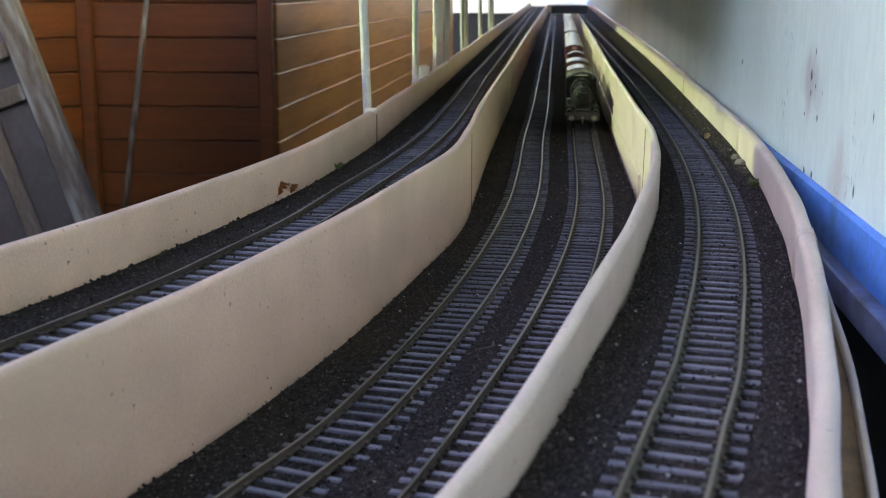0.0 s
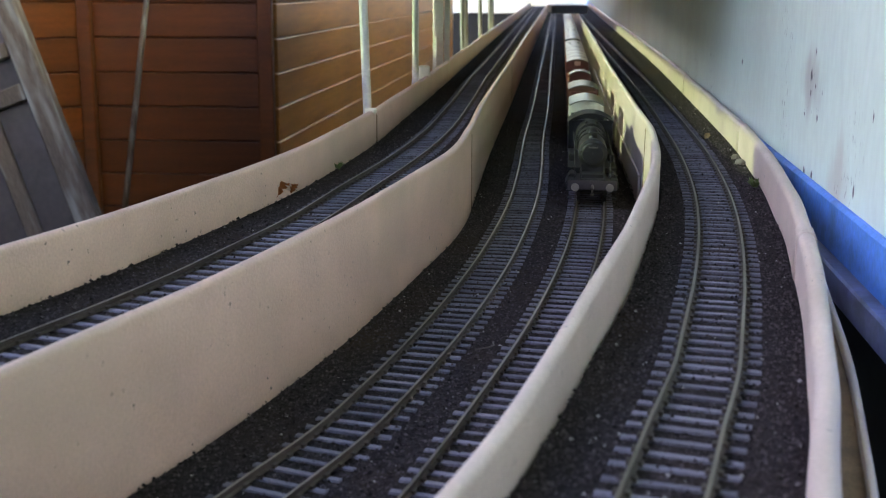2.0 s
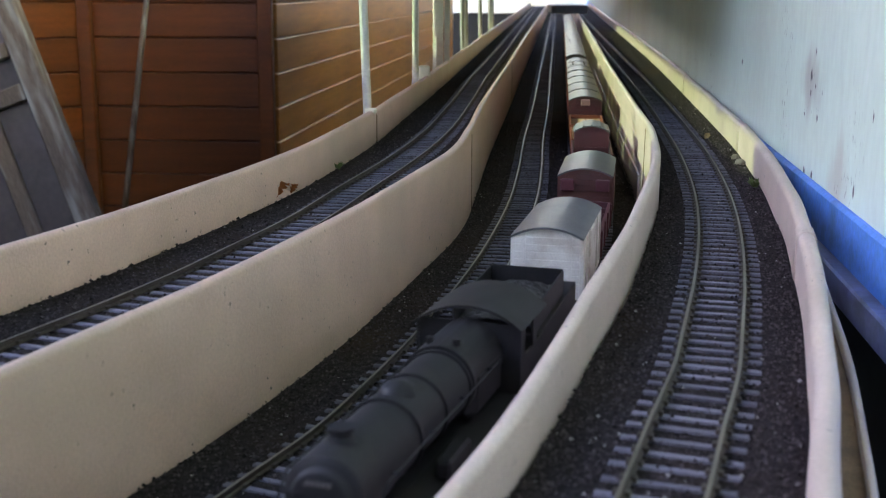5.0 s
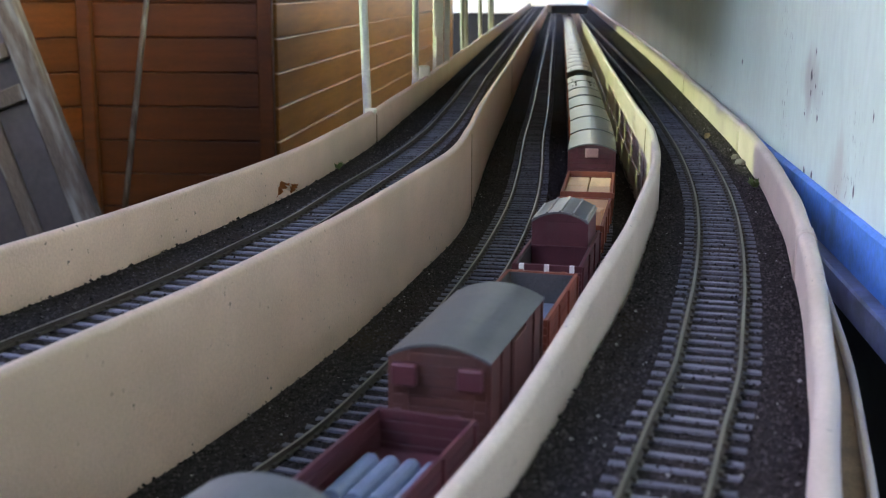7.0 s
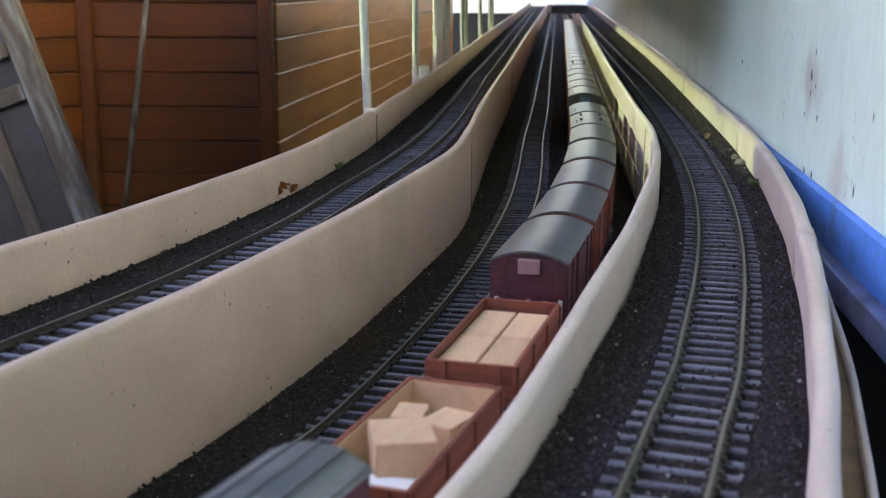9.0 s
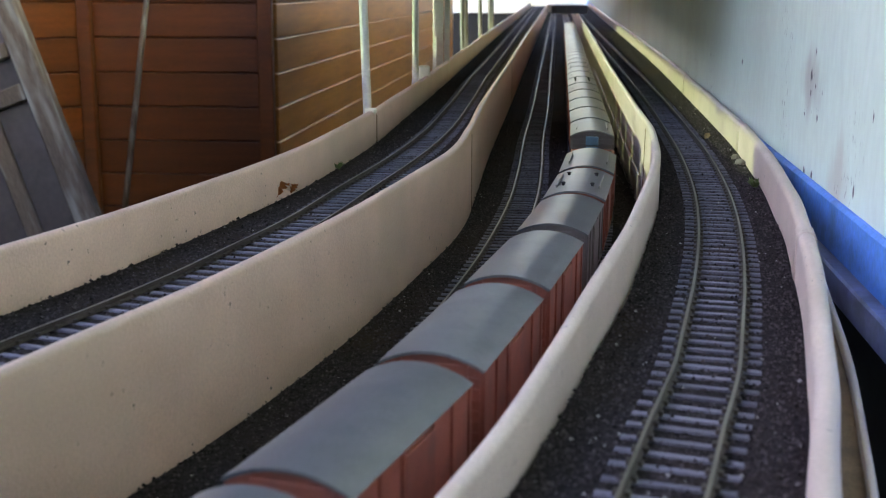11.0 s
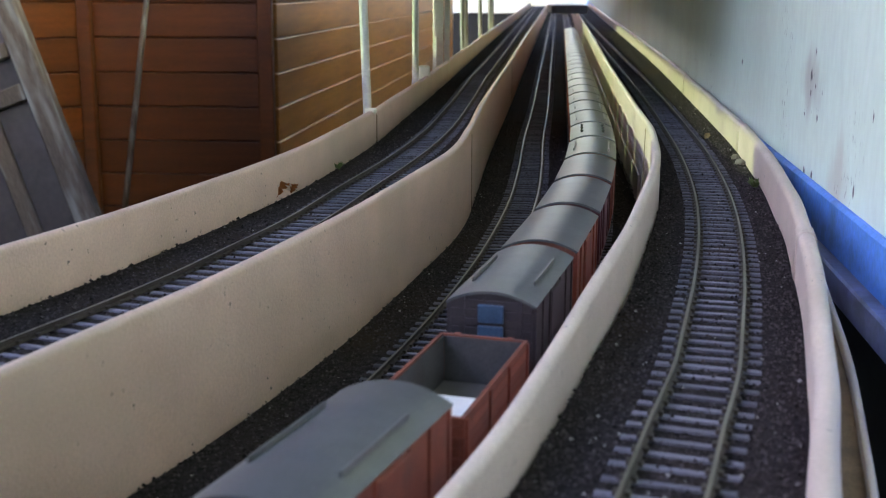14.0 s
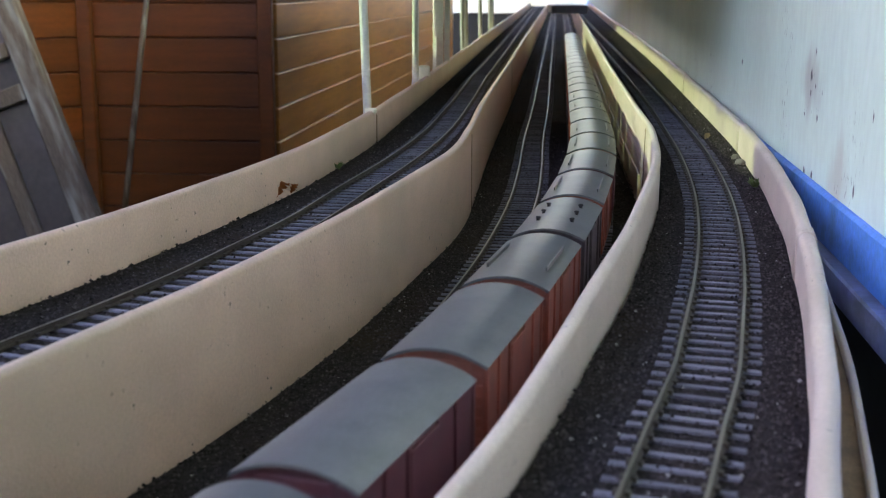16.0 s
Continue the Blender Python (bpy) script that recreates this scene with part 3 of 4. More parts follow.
M_BAUX = mat("bauxite_paint", (0.23, 0.062, 0.034), 0.6, vary=0.22, scale=90, fine=1500, rand=0.2, stain=(0.07, 0.05, 0.045), stain_scale=60, stain_amount=0.5)
M_MAROON = mat("maroon_paint", (0.085, 0.020, 0.028), 0.55, vary=0.2, scale=90, fine=1500, rand=0.2, stain=(0.06, 0.045, 0.045), stain_scale=60, stain_amount=0.45)
M_GREYP = mat("wagon_grey_paint", (0.12, 0.105, 0.10), 0.6, vary=0.2, scale=90, fine=1500, stain=(0.09, 0.07, 0.06), stain_scale=60, stain_amount=0.5)
M_BROWN = mat("dark_brown_paint", (0.10, 0.036, 0.030), 0.6, vary=0.22, scale=90, fine=1500, stain=(0.05, 0.04, 0.04), stain_scale=60, stain_amount=0.5)
M_GREYL = mat("stained_grey_planks", (0.072, 0.068, 0.07), 0.7, vary=0.25, scale=90, fine=1500, stain=(0.05, 0.035, 0.03), stain_scale=70, stain_amount=0.6)
M_DARKV = mat("dark_brown_black_paint", (0.045, 0.035, 0.04), 0.55, vary=0.25, scale=90, fine=1500)
M_CREAMV = mat("ivory_van_paint", (0.74, 0.73, 0.67), 0.5, vary=0.12, scale=90, fine=1500, stain=(0.30, 0.20, 0.12), stain_scale=60, stain_amount=0.5)
M_ROOF = mat("grey_van_roof", (0.115, 0.117, 0.120), 0.30, vary=0.22, scale=70, fine=1200, rand=0.25, bump=0.2, stain=(0.062, 0.072, 0.085), stain_scale=45, stain_amount=0.7)
M_BLACK = mat("dirty_locomotive_black", (0.013, 0.013, 0.015), 0.58, spec=0.3, vary=0.35, scale=90, fine=1500, stain=(0.045, 0.038, 0.032), stain_scale=50, stain_amount=0.5)
M_UNDER = mat("underframe_black", (0.022, 0.020, 0.020), 0.7, vary=0.3, scale=120, fine=1500)
M_CRATE = mat("bare_wood_crate", (0.62, 0.40, 0.24), 0.7, vary=0.15, scale=100, fine=1500, rand=0.12, stretch=(0.3, 2, 2))
M_WHITE = mat("white_sheet", (0.70, 0.70, 0.70), 0.7, vary=0.1, scale=90, fine=900)
M_BLUEL = mat("blue_grey_load", (0.16, 0.20, 0.30), 0.4, vary=0.25, scale=120, fine=1200)
M_PANEL = mat("dark_blue_panel", (0.045, 0.085, 0.15), 0.35, vary=0.25, scale=120, fine=1200)
M_COAL = mat("coal", (0.02, 0.02, 0.02), 0.4, vary=0.5, scale=400, fine=2000, bump=1.0, dist=0.0015)
M_LAMPW = mat("pale_square_panel", (0.30, 0.16, 0.17), 0.6, vary=0.15, scale=90, fine=900)
M_TYRE = mat("worn_steel_tyre", (0.32, 0.29, 0.26), 0.35, metal=0.8, vary=0.2, scale=100, fine=1500)
WAGON_W = 0.0296


def wheelsets(parent, xs, r=0.0060):
    for x in xs:
        bm = bmesh.new()
        for s in (-1, 1):
            cyl(bm, (x, s * 0.0080, r), (x, s * 0.0098, r), r, n=20)
            cyl(bm, (x, s * 0.0079, r), (x, s * 0.0083, r), r + 0.0006, n=20)
        cyl(bm, (x, -0.012, r), (x, 0.012, r), 0.001, n=8)
        part("wheelset", bm, M_TYRE, parent)


def buffers(parent, half, z=0.0135):
    for e in (-1, 1):
        for s in (-1, 1):
            bm = bmesh.new()
            cyl(bm, (e * half, s * 0.0113, z), (e * (half + 0.0030), s * 0.0113, z), 0.0015, 0.0012, 10)
            cyl(bm, (e * (half + 0.0030), s * 0.0113, z), (e * (half + 0.0046), s * 0.0113, z), 0.0008, n=8)
            cyl(bm, (e * (half + 0.0046), s * 0.0113, z), (e * (half + 0.0052), s * 0.0113, z), 0.0023, n=12)
            part("buffer", bm, M_UNDER, parent)
        bm = bmesh.new()
        cyl(bm, (e * half, 0, z - 0.001), (e * (half + 0.005), 0, z - 0.004), 0.0006, n=6)
        part("coupling", bm, M_UNDER, parent)


def underframe(parent, half):
    bm = bmesh.new()
    for s in (-1, 1):
        box(bm, -half, half, s * 0.0130 - 0.0008, s * 0.0130 + 0.0008, 0.0115, 0.0155)
        for x in (-half * 0.55, half * 0.55):
            box(bm, x - 0.0035, x + 0.0035, s * 0.0118 - 0.0006, s * 0.0118 + 0.0006, 0.0045, 0.012)
            box(bm, x - 0.0075, x + 0.0075, s * 0.0122 - 0.0004, s * 0.0122 + 0.0004, 0.0085, 0.0098)
        box(bm, -0.010, 0.010, s * 0.0150 - 0.0003, s * 0.0150 + 0.0003, 0.0075, 0.0083)
    for e in (-1, 1):
        box(bm, e * half - 0.0008, e * half + 0.0008, -0.0145, 0.0145, 0.0112, 0.0157)
    box(bm, -half, half, -0.012, 0.012, 0.0135, 0.0152)
    part("underframe", bm, M_UNDER, parent)
    wheelsets(parent, (-half * 0.55, half * 0.55))
    buffers(parent, half)


def arc_roof(half, w, z_eave, z_top, over=0.001, n=12, thick=0.0009):
    """An arched roof shell."""
    bm = bmesh.new()
    rise = z_top - z_eave
    R = (w * w + rise * rise) / (2 * rise)
    rings = []
    for x in (-half - over, half + over):
        up, dn = [], []
        for k in range(n + 1):
            a = (2 * k / n - 1) * math.asin(w / R)
            up.append(bm.verts.new((x, R * math.sin(a), z_top - R + R * math.cos(a))))
            dn.append(bm.verts.new((x, (R - thick) * math.sin(a), z_top - R + (R - thick) * math.cos(a))))
        rings.append(up + dn[::-1])
    m = len(rings[0])
    for j in range(m):
        bm.faces.new((rings[0][j], rings[1][j], rings[1][(j + 1) % m], rings[0][(j + 1) % m]))
    bm.faces.new(rings[0][::-1])
    bm.faces.new(rings[1])
    bmesh.ops.recalc_face_normals(bm, faces=bm.faces)
    return bm


def van(length, paint, label, end="plain", roof=M_ROOF, vents=0, ribs=0, end_paint=None, tall=0.0, strips=0):
    """A four-wheeled covered van; its front faces +x."""
    ob = thing("covered_van", label, "goods wagon", "wagons of the goods train")
    h, w = length / 2, WAGON_W / 2
    ze, zt = 0.0412 + tall, 0.0454 + tall
    bm = bmesh.new()
    box(bm, -h, h, -w, w, 0.0155, ze, 0.0004)
    # arched tops of the ends
    R = (w * w + (zt - ze) ** 2) / (2 * (zt - ze))
    for e in (-1, 1):
        f, g = [], []
        for k in range(9):
            a = (2 * k / 8 - 1) * math.asin((w - 0.0004) / R)
            f.append(bm.verts.new((e * h, R * math.sin(a), zt - 0.0009 - R + R * math.cos(a))))
            g.append(bm.verts.new((e * (h - 0.0015), R * math.sin(a), zt - 0.0009 - R + R * math.cos(a))))
        bm.faces.new(f)
        bm.faces.new(g[::-1])
        for k in range(8):
            bm.faces.new((f[k], f[k + 1], g[k + 1], g[k]))
    part("body", bm, paint, ob)
    def post(x0, x1, y0, y1, z0, z1, name="side_post"):
        bm = bmesh.new()
        box(bm, x0, x1, y0, y1, z0, z1)
        part(name, bm, paint, ob)
    for s in (-1, 1):
        for x in (-0.98, -0.62, -0.26, 0.26, 0.62, 0.98):
            post(x * h - 0.0007, x * h + 0.0007, s * w - 0.0006, s * w + 0.0006, 0.0168, ze - 0.0005)
        post(-h, h, s * w - 0.0005, s * w + 0.0005, 0.0155, 0.0166, "curb_rail")
    for e in (-1, 1):
        for y in (-0.33, 0.33):
            post(e * h - 0.0007, e * h + 0.0007, y * WAGON_W - 0.0008, y * WAGON_W + 0.0008, 0.0156, ze + 0.002, "end_post")
    for s in (-1, 1):
        bm = bmesh.new()
        box(bm, -0.25 * h, 0.25 * h, s * w - 0.0003, s * w + 0.0009, 0.0172, ze - 0.002, 0.0003)
        part("door", bm, paint, ob)
    # planks of the front end
    k = 0
    z = 0.0166
    while z < ze - 0.002:
        bm = bmesh.new()
        box(bm, h - 0.0002, h + 0.0004, -w + 0.0008, w - 0.0008, z, z + 0.0029, 0.00015)
        part("plank", bm, end_paint or paint, ob)
        z += 0.0032
    r = part("roof", arc_roof(h, w + 0.0008, ze - 0.0002, zt), roof, ob, smooth=True)
    r.data.set_sharp_from_angle(angle=radians(35))
    for k in range(ribs):
        y = (k / (ribs - 1) * 2 - 1) * w * 0.9
        Rr = ((w) ** 2 + (zt - ze) ** 2) / (2 * (zt - ze))
        zz = zt - Rr + math.sqrt(Rr * Rr - y * y)
        bm = bmesh.new()
        box(bm, -h - 0.0008, h + 0.0008, y - 0.0005, y + 0.0005, zz - 0.0004, zz + 0.0007)
        part("roof_rib", bm, roof, ob)
    for k in range(strips):
        for s in (-1, 1):
            bm = bmesh.new()
            box(bm, -h * 0.5, h * 0.5, s * w * 0.74 - 0.0003, s * w * 0.74 + 0.0003, ze + 0.0018, ze + 0.0037)
            part("rain_strip", bm, roof, ob)
    for k in range(vents):
        x = ((k // 2) / max(1, vents // 2 - 1) * 2 - 1) * h * 0.45
        s = -1 if k % 2 else 1
        bm = bmesh.new()
        cyl(bm, (x, s * w * 0.5, zt - 0.0028), (x, s * w * 0.5, zt + 0.0002), 0.0008, n=10)
        cyl(bm, (x, s * w * 0.5, zt + 0.0002), (x, s * w * 0.5, zt + 0.0008), 0.0013, 0.0009, 10)
        part("roof_vent", bm, M_UNDER, ob)
    if end == "two":
        for s in (-1, 1):
            bm = bmesh.new()
            box(bm, h + 0.0003, h + 0.0034, s * 0.0098 - 0.0038, s * 0.0098 + 0.0038, 0.0325, 0.0392, 0.0006)
            part("end_vent", bm, M_MAROON, ob, "maroon square ventilator hood")
    elif end == "one":
        bm = bmesh.new()
        box(bm, h + 0.0003, h + 0.0022, -0.0042, 0.0042, 0.0362, 0.0422, 0.0005)
        part("end_vent", bm, M_LAMPW, ob, "pale square ventilator cover")
        for y in (-0.0125, 0.0, 0.0125):
            bm = bmesh.new()
            box(bm, h + 0.0003, h + 0.0012, y - 0.0007, y + 0.0007, 0.0185, 0.0265)
            part("end_stanchion", bm, M_WHITE if y > 0 or y < 0 else M_LAMPW, ob, "pale end stanchion")
    elif end == "windows":
        for z in (0.0270, 0.0343):
            bm = bmesh.new()
            box(bm, h + 0.0003, h + 0.0014, -0.0045, 0.0045, z, z + 0.0064, 0.0004)
            part("end_panel", bm, M_PANEL, ob, "dark blue-grey panel on the dark end")
    underframe(ob, h)
    return ob


def open_wagon(length, paint, label, height=0.0300, inner=None, stripes=False, lining=None):
    """An open goods wagon; planked sides, floor."""
    ob = thing("open_wagon", label, "goods wagon", "wagons of the goods train")
    h, w, t = length / 2, WAGON_W / 2, 0.0013
    bm = bmesh.new()
    box(bm, -h, h, -w, w, 0.0155, 0.0170)
    part("floor", bm, inner or paint, ob)
    n = round((height - 0.0155) / 0.0030)
    ph = (height - 0.0155) / n
    for s in (-1, 1):
        for k in range(n):
            bm = bmesh.new()
            box(bm, -h, h, s * (w - t / 2) - t / 2, s * (w - t / 2) + t / 2, 0.0157 + k * ph, 0.0157 + (k + 1) * ph - 0.0002, 0.00012)
            part("plank", bm, paint, ob)
            bm = bmesh.new()
            box(bm, s * (h - t / 2) - t / 2, s * (h - t / 2) + t / 2, -w + t, w - t, 0.0157 + k * ph, 0.0157 + (k + 1) * ph - 0.0002, 0.00012)
            part("plank", bm, paint, ob)
        for x in (-0.95, -0.3, 0.3, 0.95):
            bm = bmesh.new()
            box(bm, x * h - 0.0008, x * h + 0.0008, s * w - 0.0002, s * w + 0.0007, 0.0150, height - 0.0006)
            part("strap", bm, paint, ob)
        for y in ((-0.36, 0.0, 0.36) if stripes else (-0.3, 0.3)):
            bm = bmesh.new()
            box(bm, s * h - 0.0008, s * h + 0.0008, y * WAGON_W - 0.0010, y * WAGON_W + 0.0010, 0.0160, height + 0.0002)
            part("end_stanchion", bm, M_WHITE if stripes else paint, ob, "white-painted end stanchion" if stripes else "")
    if lining:
        for s in (-1, 1):
            bm = bmesh.new()
            box(bm, -h + t + 0.0004, h - t - 0.0004, s * (w - t - 0.0003) - 0.0002, s * (w - t - 0.0003) + 0.0002, 0.0171, height - 0.0006)
            part("lining", bm, lining, ob)
            bm = bmesh.new()
            box(bm, s * (h - t - 0.0003) - 0.0002, s * (h - t - 0.0003) + 0.0002, -w + t + 0.0006, w - t - 0.0006, 0.0171, height - 0.0006)
            part("lining", bm, lining, ob)
    underframe(ob, h)
    return ob


def load(parent, name, bm, material, label=""):
    return part(name, bm, material, parent, label)


def put(ob, front, length):
    MOVING.append((ob, front + length / 2))
    ob.matrix_world = track_pose(front + length / 2)


FRONTS = [1.4780, 1.5620, 1.6510, 1.7350, 1.8170, 1.9100, 2.0060, 2.0968, 2.1815, 2.2677, 2.3595, 2.4545, 2.5384, 2.6243, 2.7090, 2.7937,
          2.8789, 2.9655, 3.0523, 3.1390, 3.2244, 3.3105, 3.3979, 3.4831, 3.5690, 3.6550, 3.7410]
while FRONTS[-1] < 5.24:
    FRONTS.append(FRONTS[-1] + 0.0860)
LEN = [min(0.0780, b - a - 0.0112) for a, b in zip(FRONTS, FRONTS[1:])] + [0.073]
LEN[0] = 0.0730

VAN_KIT = {0: dict(paint=M_CREAMV, label="ivory covered goods van with a grey arched roof", tall=0.001),
           2: dict(paint=M_BROWN, label="dark brown covered van with two square end ventilators", end="two"),
           7: dict(paint=M_MAROON, label="maroon covered van with one pale end ventilator", end="one"),
           8: dict(paint=M_BAUX, label="brown covered van with a plain grey roof"),
           9: dict(paint=M_BAUX, label="brown covered van with a smooth grey roof"),
           10: dict(paint=M_BAUX, label="brown covered van with a light grey roof"),
           11: dict(paint=M_GREYP, label="grey covered van with a light grey roof"),
           12: dict(paint=M_BAUX, label="brown covered van with four roof ventilators", vents=4, strips=1),
           13: dict(paint=M_BAUX, label="brown covered van with rain strips on the roof", strips=1),
           15: dict(paint=M_DARKV, label="dark covered van with two blue-grey end panels", end="windows", strips=1),
           16: dict(paint=M_BAUX, label="brown covered van with a grey roof"),
           17: dict(paint=M_MAROON, label="maroon covered van with a grey roof"),
           18: dict(paint=M_BAUX, label="red-brown covered van with a worn grey roof"),
           19: dict(paint=M_BAUX, label="red-brown covered van with a blue-grey roof", strips=1),
           20: dict(paint=M_DARKV, label="dark van with six roof ventilators", vents=6),
           21: dict(paint=M_BAUX, label="red-brown covered van with roof rain strips", strips=1),
           22: dict(paint=M_MAROON, label="maroon covered van with roof rain strips", strips=1),
           23: dict(paint=M_BAUX, label="brown van with a pale roof", strips=1)}
OPEN_KIT = {1: dict(paint=M_MAROON, label="maroon open wagon loaded with blue-grey drums", height=0.0285),
            3: dict(paint=M_BAUX, label="brown open wagon with a worn blue-grey floor", height=0.0300, inner=M_BLUEL, lining=M_GREYL),
            4: dict(paint=M_MAROON, label="maroon open wagon with white end stanchions and a box container", height=0.0300, stripes=True, lining=M_DARKV),
            5: dict(paint=M_BAUX, label="brown open wagon loaded with loose wooden crates", height=0.0290, inner=M_CRATE, lining=M_CRATE),
            6: dict(paint=M_BAUX, label="brown open wagon loaded with two flat wooden cases", height=0.0290),
            14: dict(paint=M_BAUX, label="brown open wagon with a white sheeted load", height=0.0330, inner=M_GREYP, lining=M_GREYL)}


def container_body(x0, x1, w, ze):
    """A box body with an arched front and a ledge round it at wagon-side height."""
    bm = bmesh.new()
    box(bm, x0, x1, -w, w, 0.0171, ze, 0.0004)
    box(bm, x1 - 0.0003, x1 + 0.0006, -w, w, 0.0285, 0.0296)
    R = (w * w + 0.0045 ** 2) / (2 * 0.0045)
    f = [bm.verts.new((x1, R * math.sin(a), ze + 0.0042 - R + R * math.cos(a))) for a in [(2 * k / 8 - 1) * math.asin(w / R) for k in range(9)]]
    g = [bm.verts.new(v.co - Vector((0.0012, 0, 0))) for v in f]
    bm.faces.new(f)
    bm.faces.new(g[::-1])
    for k in range(8):
        bm.faces.new((f[k], f[k + 1], g[k + 1], g[k]))
    return bm


spare = []
for i, (f, ln) in enumerate(zip(FRONTS, LEN)):
    if i in OPEN_KIT:
        ob = open_wagon(ln, **OPEN_KIT[i])
    elif i in VAN_KIT:
        ob = van(ln, **VAN_KIT[i])
        if i in (16, 17, 19, 21, 22):
            spare.append(ob)
    else:
        ob = copy_thing(spare[(i * 7) % len(spare)], Matrix())
    put(ob, f, ln)
    # loads
    h = ln / 2
    if i == 1:
        for k in range(4):
            bm = bmesh.new()
            cyl(bm, (-h * 0.55 + 0.001, -0.0088 + k * 0.0059, 0.0202), (h * 0.12, -0.0088 + k * 0.0059, 0.0202), 0.0026, n=14)
            load(ob, "drum", bm, M_BLUEL, "blue-grey drum lying on the floor")
        bm = bmesh.new()
        box(bm, h * 0.25, h * 0.9, -0.011, 0.011, 0.017, 0.0235, 0.002)
        load(ob, "sheet", bm, M_WHITE)
    elif i == 4:
        cw, ct = 0.0128, 0.0455
        box_thing = part("container", container_body(-h + 0.0018, -h + 0.0375, cw, ct - 0.0045), M_MAROON, ob, "maroon box container standing in the wagon")
        rf = arc_roof(0.0180, cw + 0.0004, ct - 0.0046, ct)
        bmesh.ops.translate(rf, verts=rf.verts, vec=(-h + 0.0197, 0, 0))
        part("container_roof", rf, M_ROOF, box_thing, "ribbed grey roof")
        for k in range(5):
            y = (k / 4 * 2 - 1) * cw * 0.92
            Rr = (cw * cw + 0.0046 ** 2) / (2 * 0.0046)
            zz = ct - Rr + math.sqrt(Rr * Rr - y * y)
            bm = bmesh.new()
            box(bm, -h + 0.0010, -h + 0.0384, y - 0.0005, y + 0.0005, zz - 0.0004, zz + 0.0006)
            part("roof_rib", bm, M_ROOF, box_thing)
    elif i == 5:
        for x, y, r, sx, sy, sz in ((0.008, 0.001, 28, 0.018, 0.016, 0.014), (-0.014, -0.005, 8, 0.012, 0.009, 0.011), (-0.015, 0.006, -14, 0.014, 0.011, 0.010), (0.024, 0.004, 3, 0.014, 0.018, 0.005)):
            bm = bmesh.new()
            box(bm, -sx / 2, sx / 2, -sy / 2, sy / 2, 0, sz, 0.0003, m=pose(x, y, 0.0171, 0, 0, r))
            load(ob, "crate", bm, M_CRATE if sz > 0.006 else M_WHITE)
    elif i == 6:
        for s in (-1, 1):
            for k in (-1, 1):
                bm = bmesh.new()
                box(bm, k * h * 0.42 - h * 0.40, k * h * 0.42 + h * 0.40, s * 0.0068 - 0.0064, s * 0.0068 + 0.0064, 0.0170, 0.0262, 0.0004)
                load(ob, "case", bm, M_CRATE)
    elif i == 14:
        bm = bmesh.new()
        box(bm, -h * 0.1, h * 0.8, -0.0105, 0.0105, 0.017, 0.0245, 0.002)
        load(ob, "sheeted_load", bm, M_WHITE)


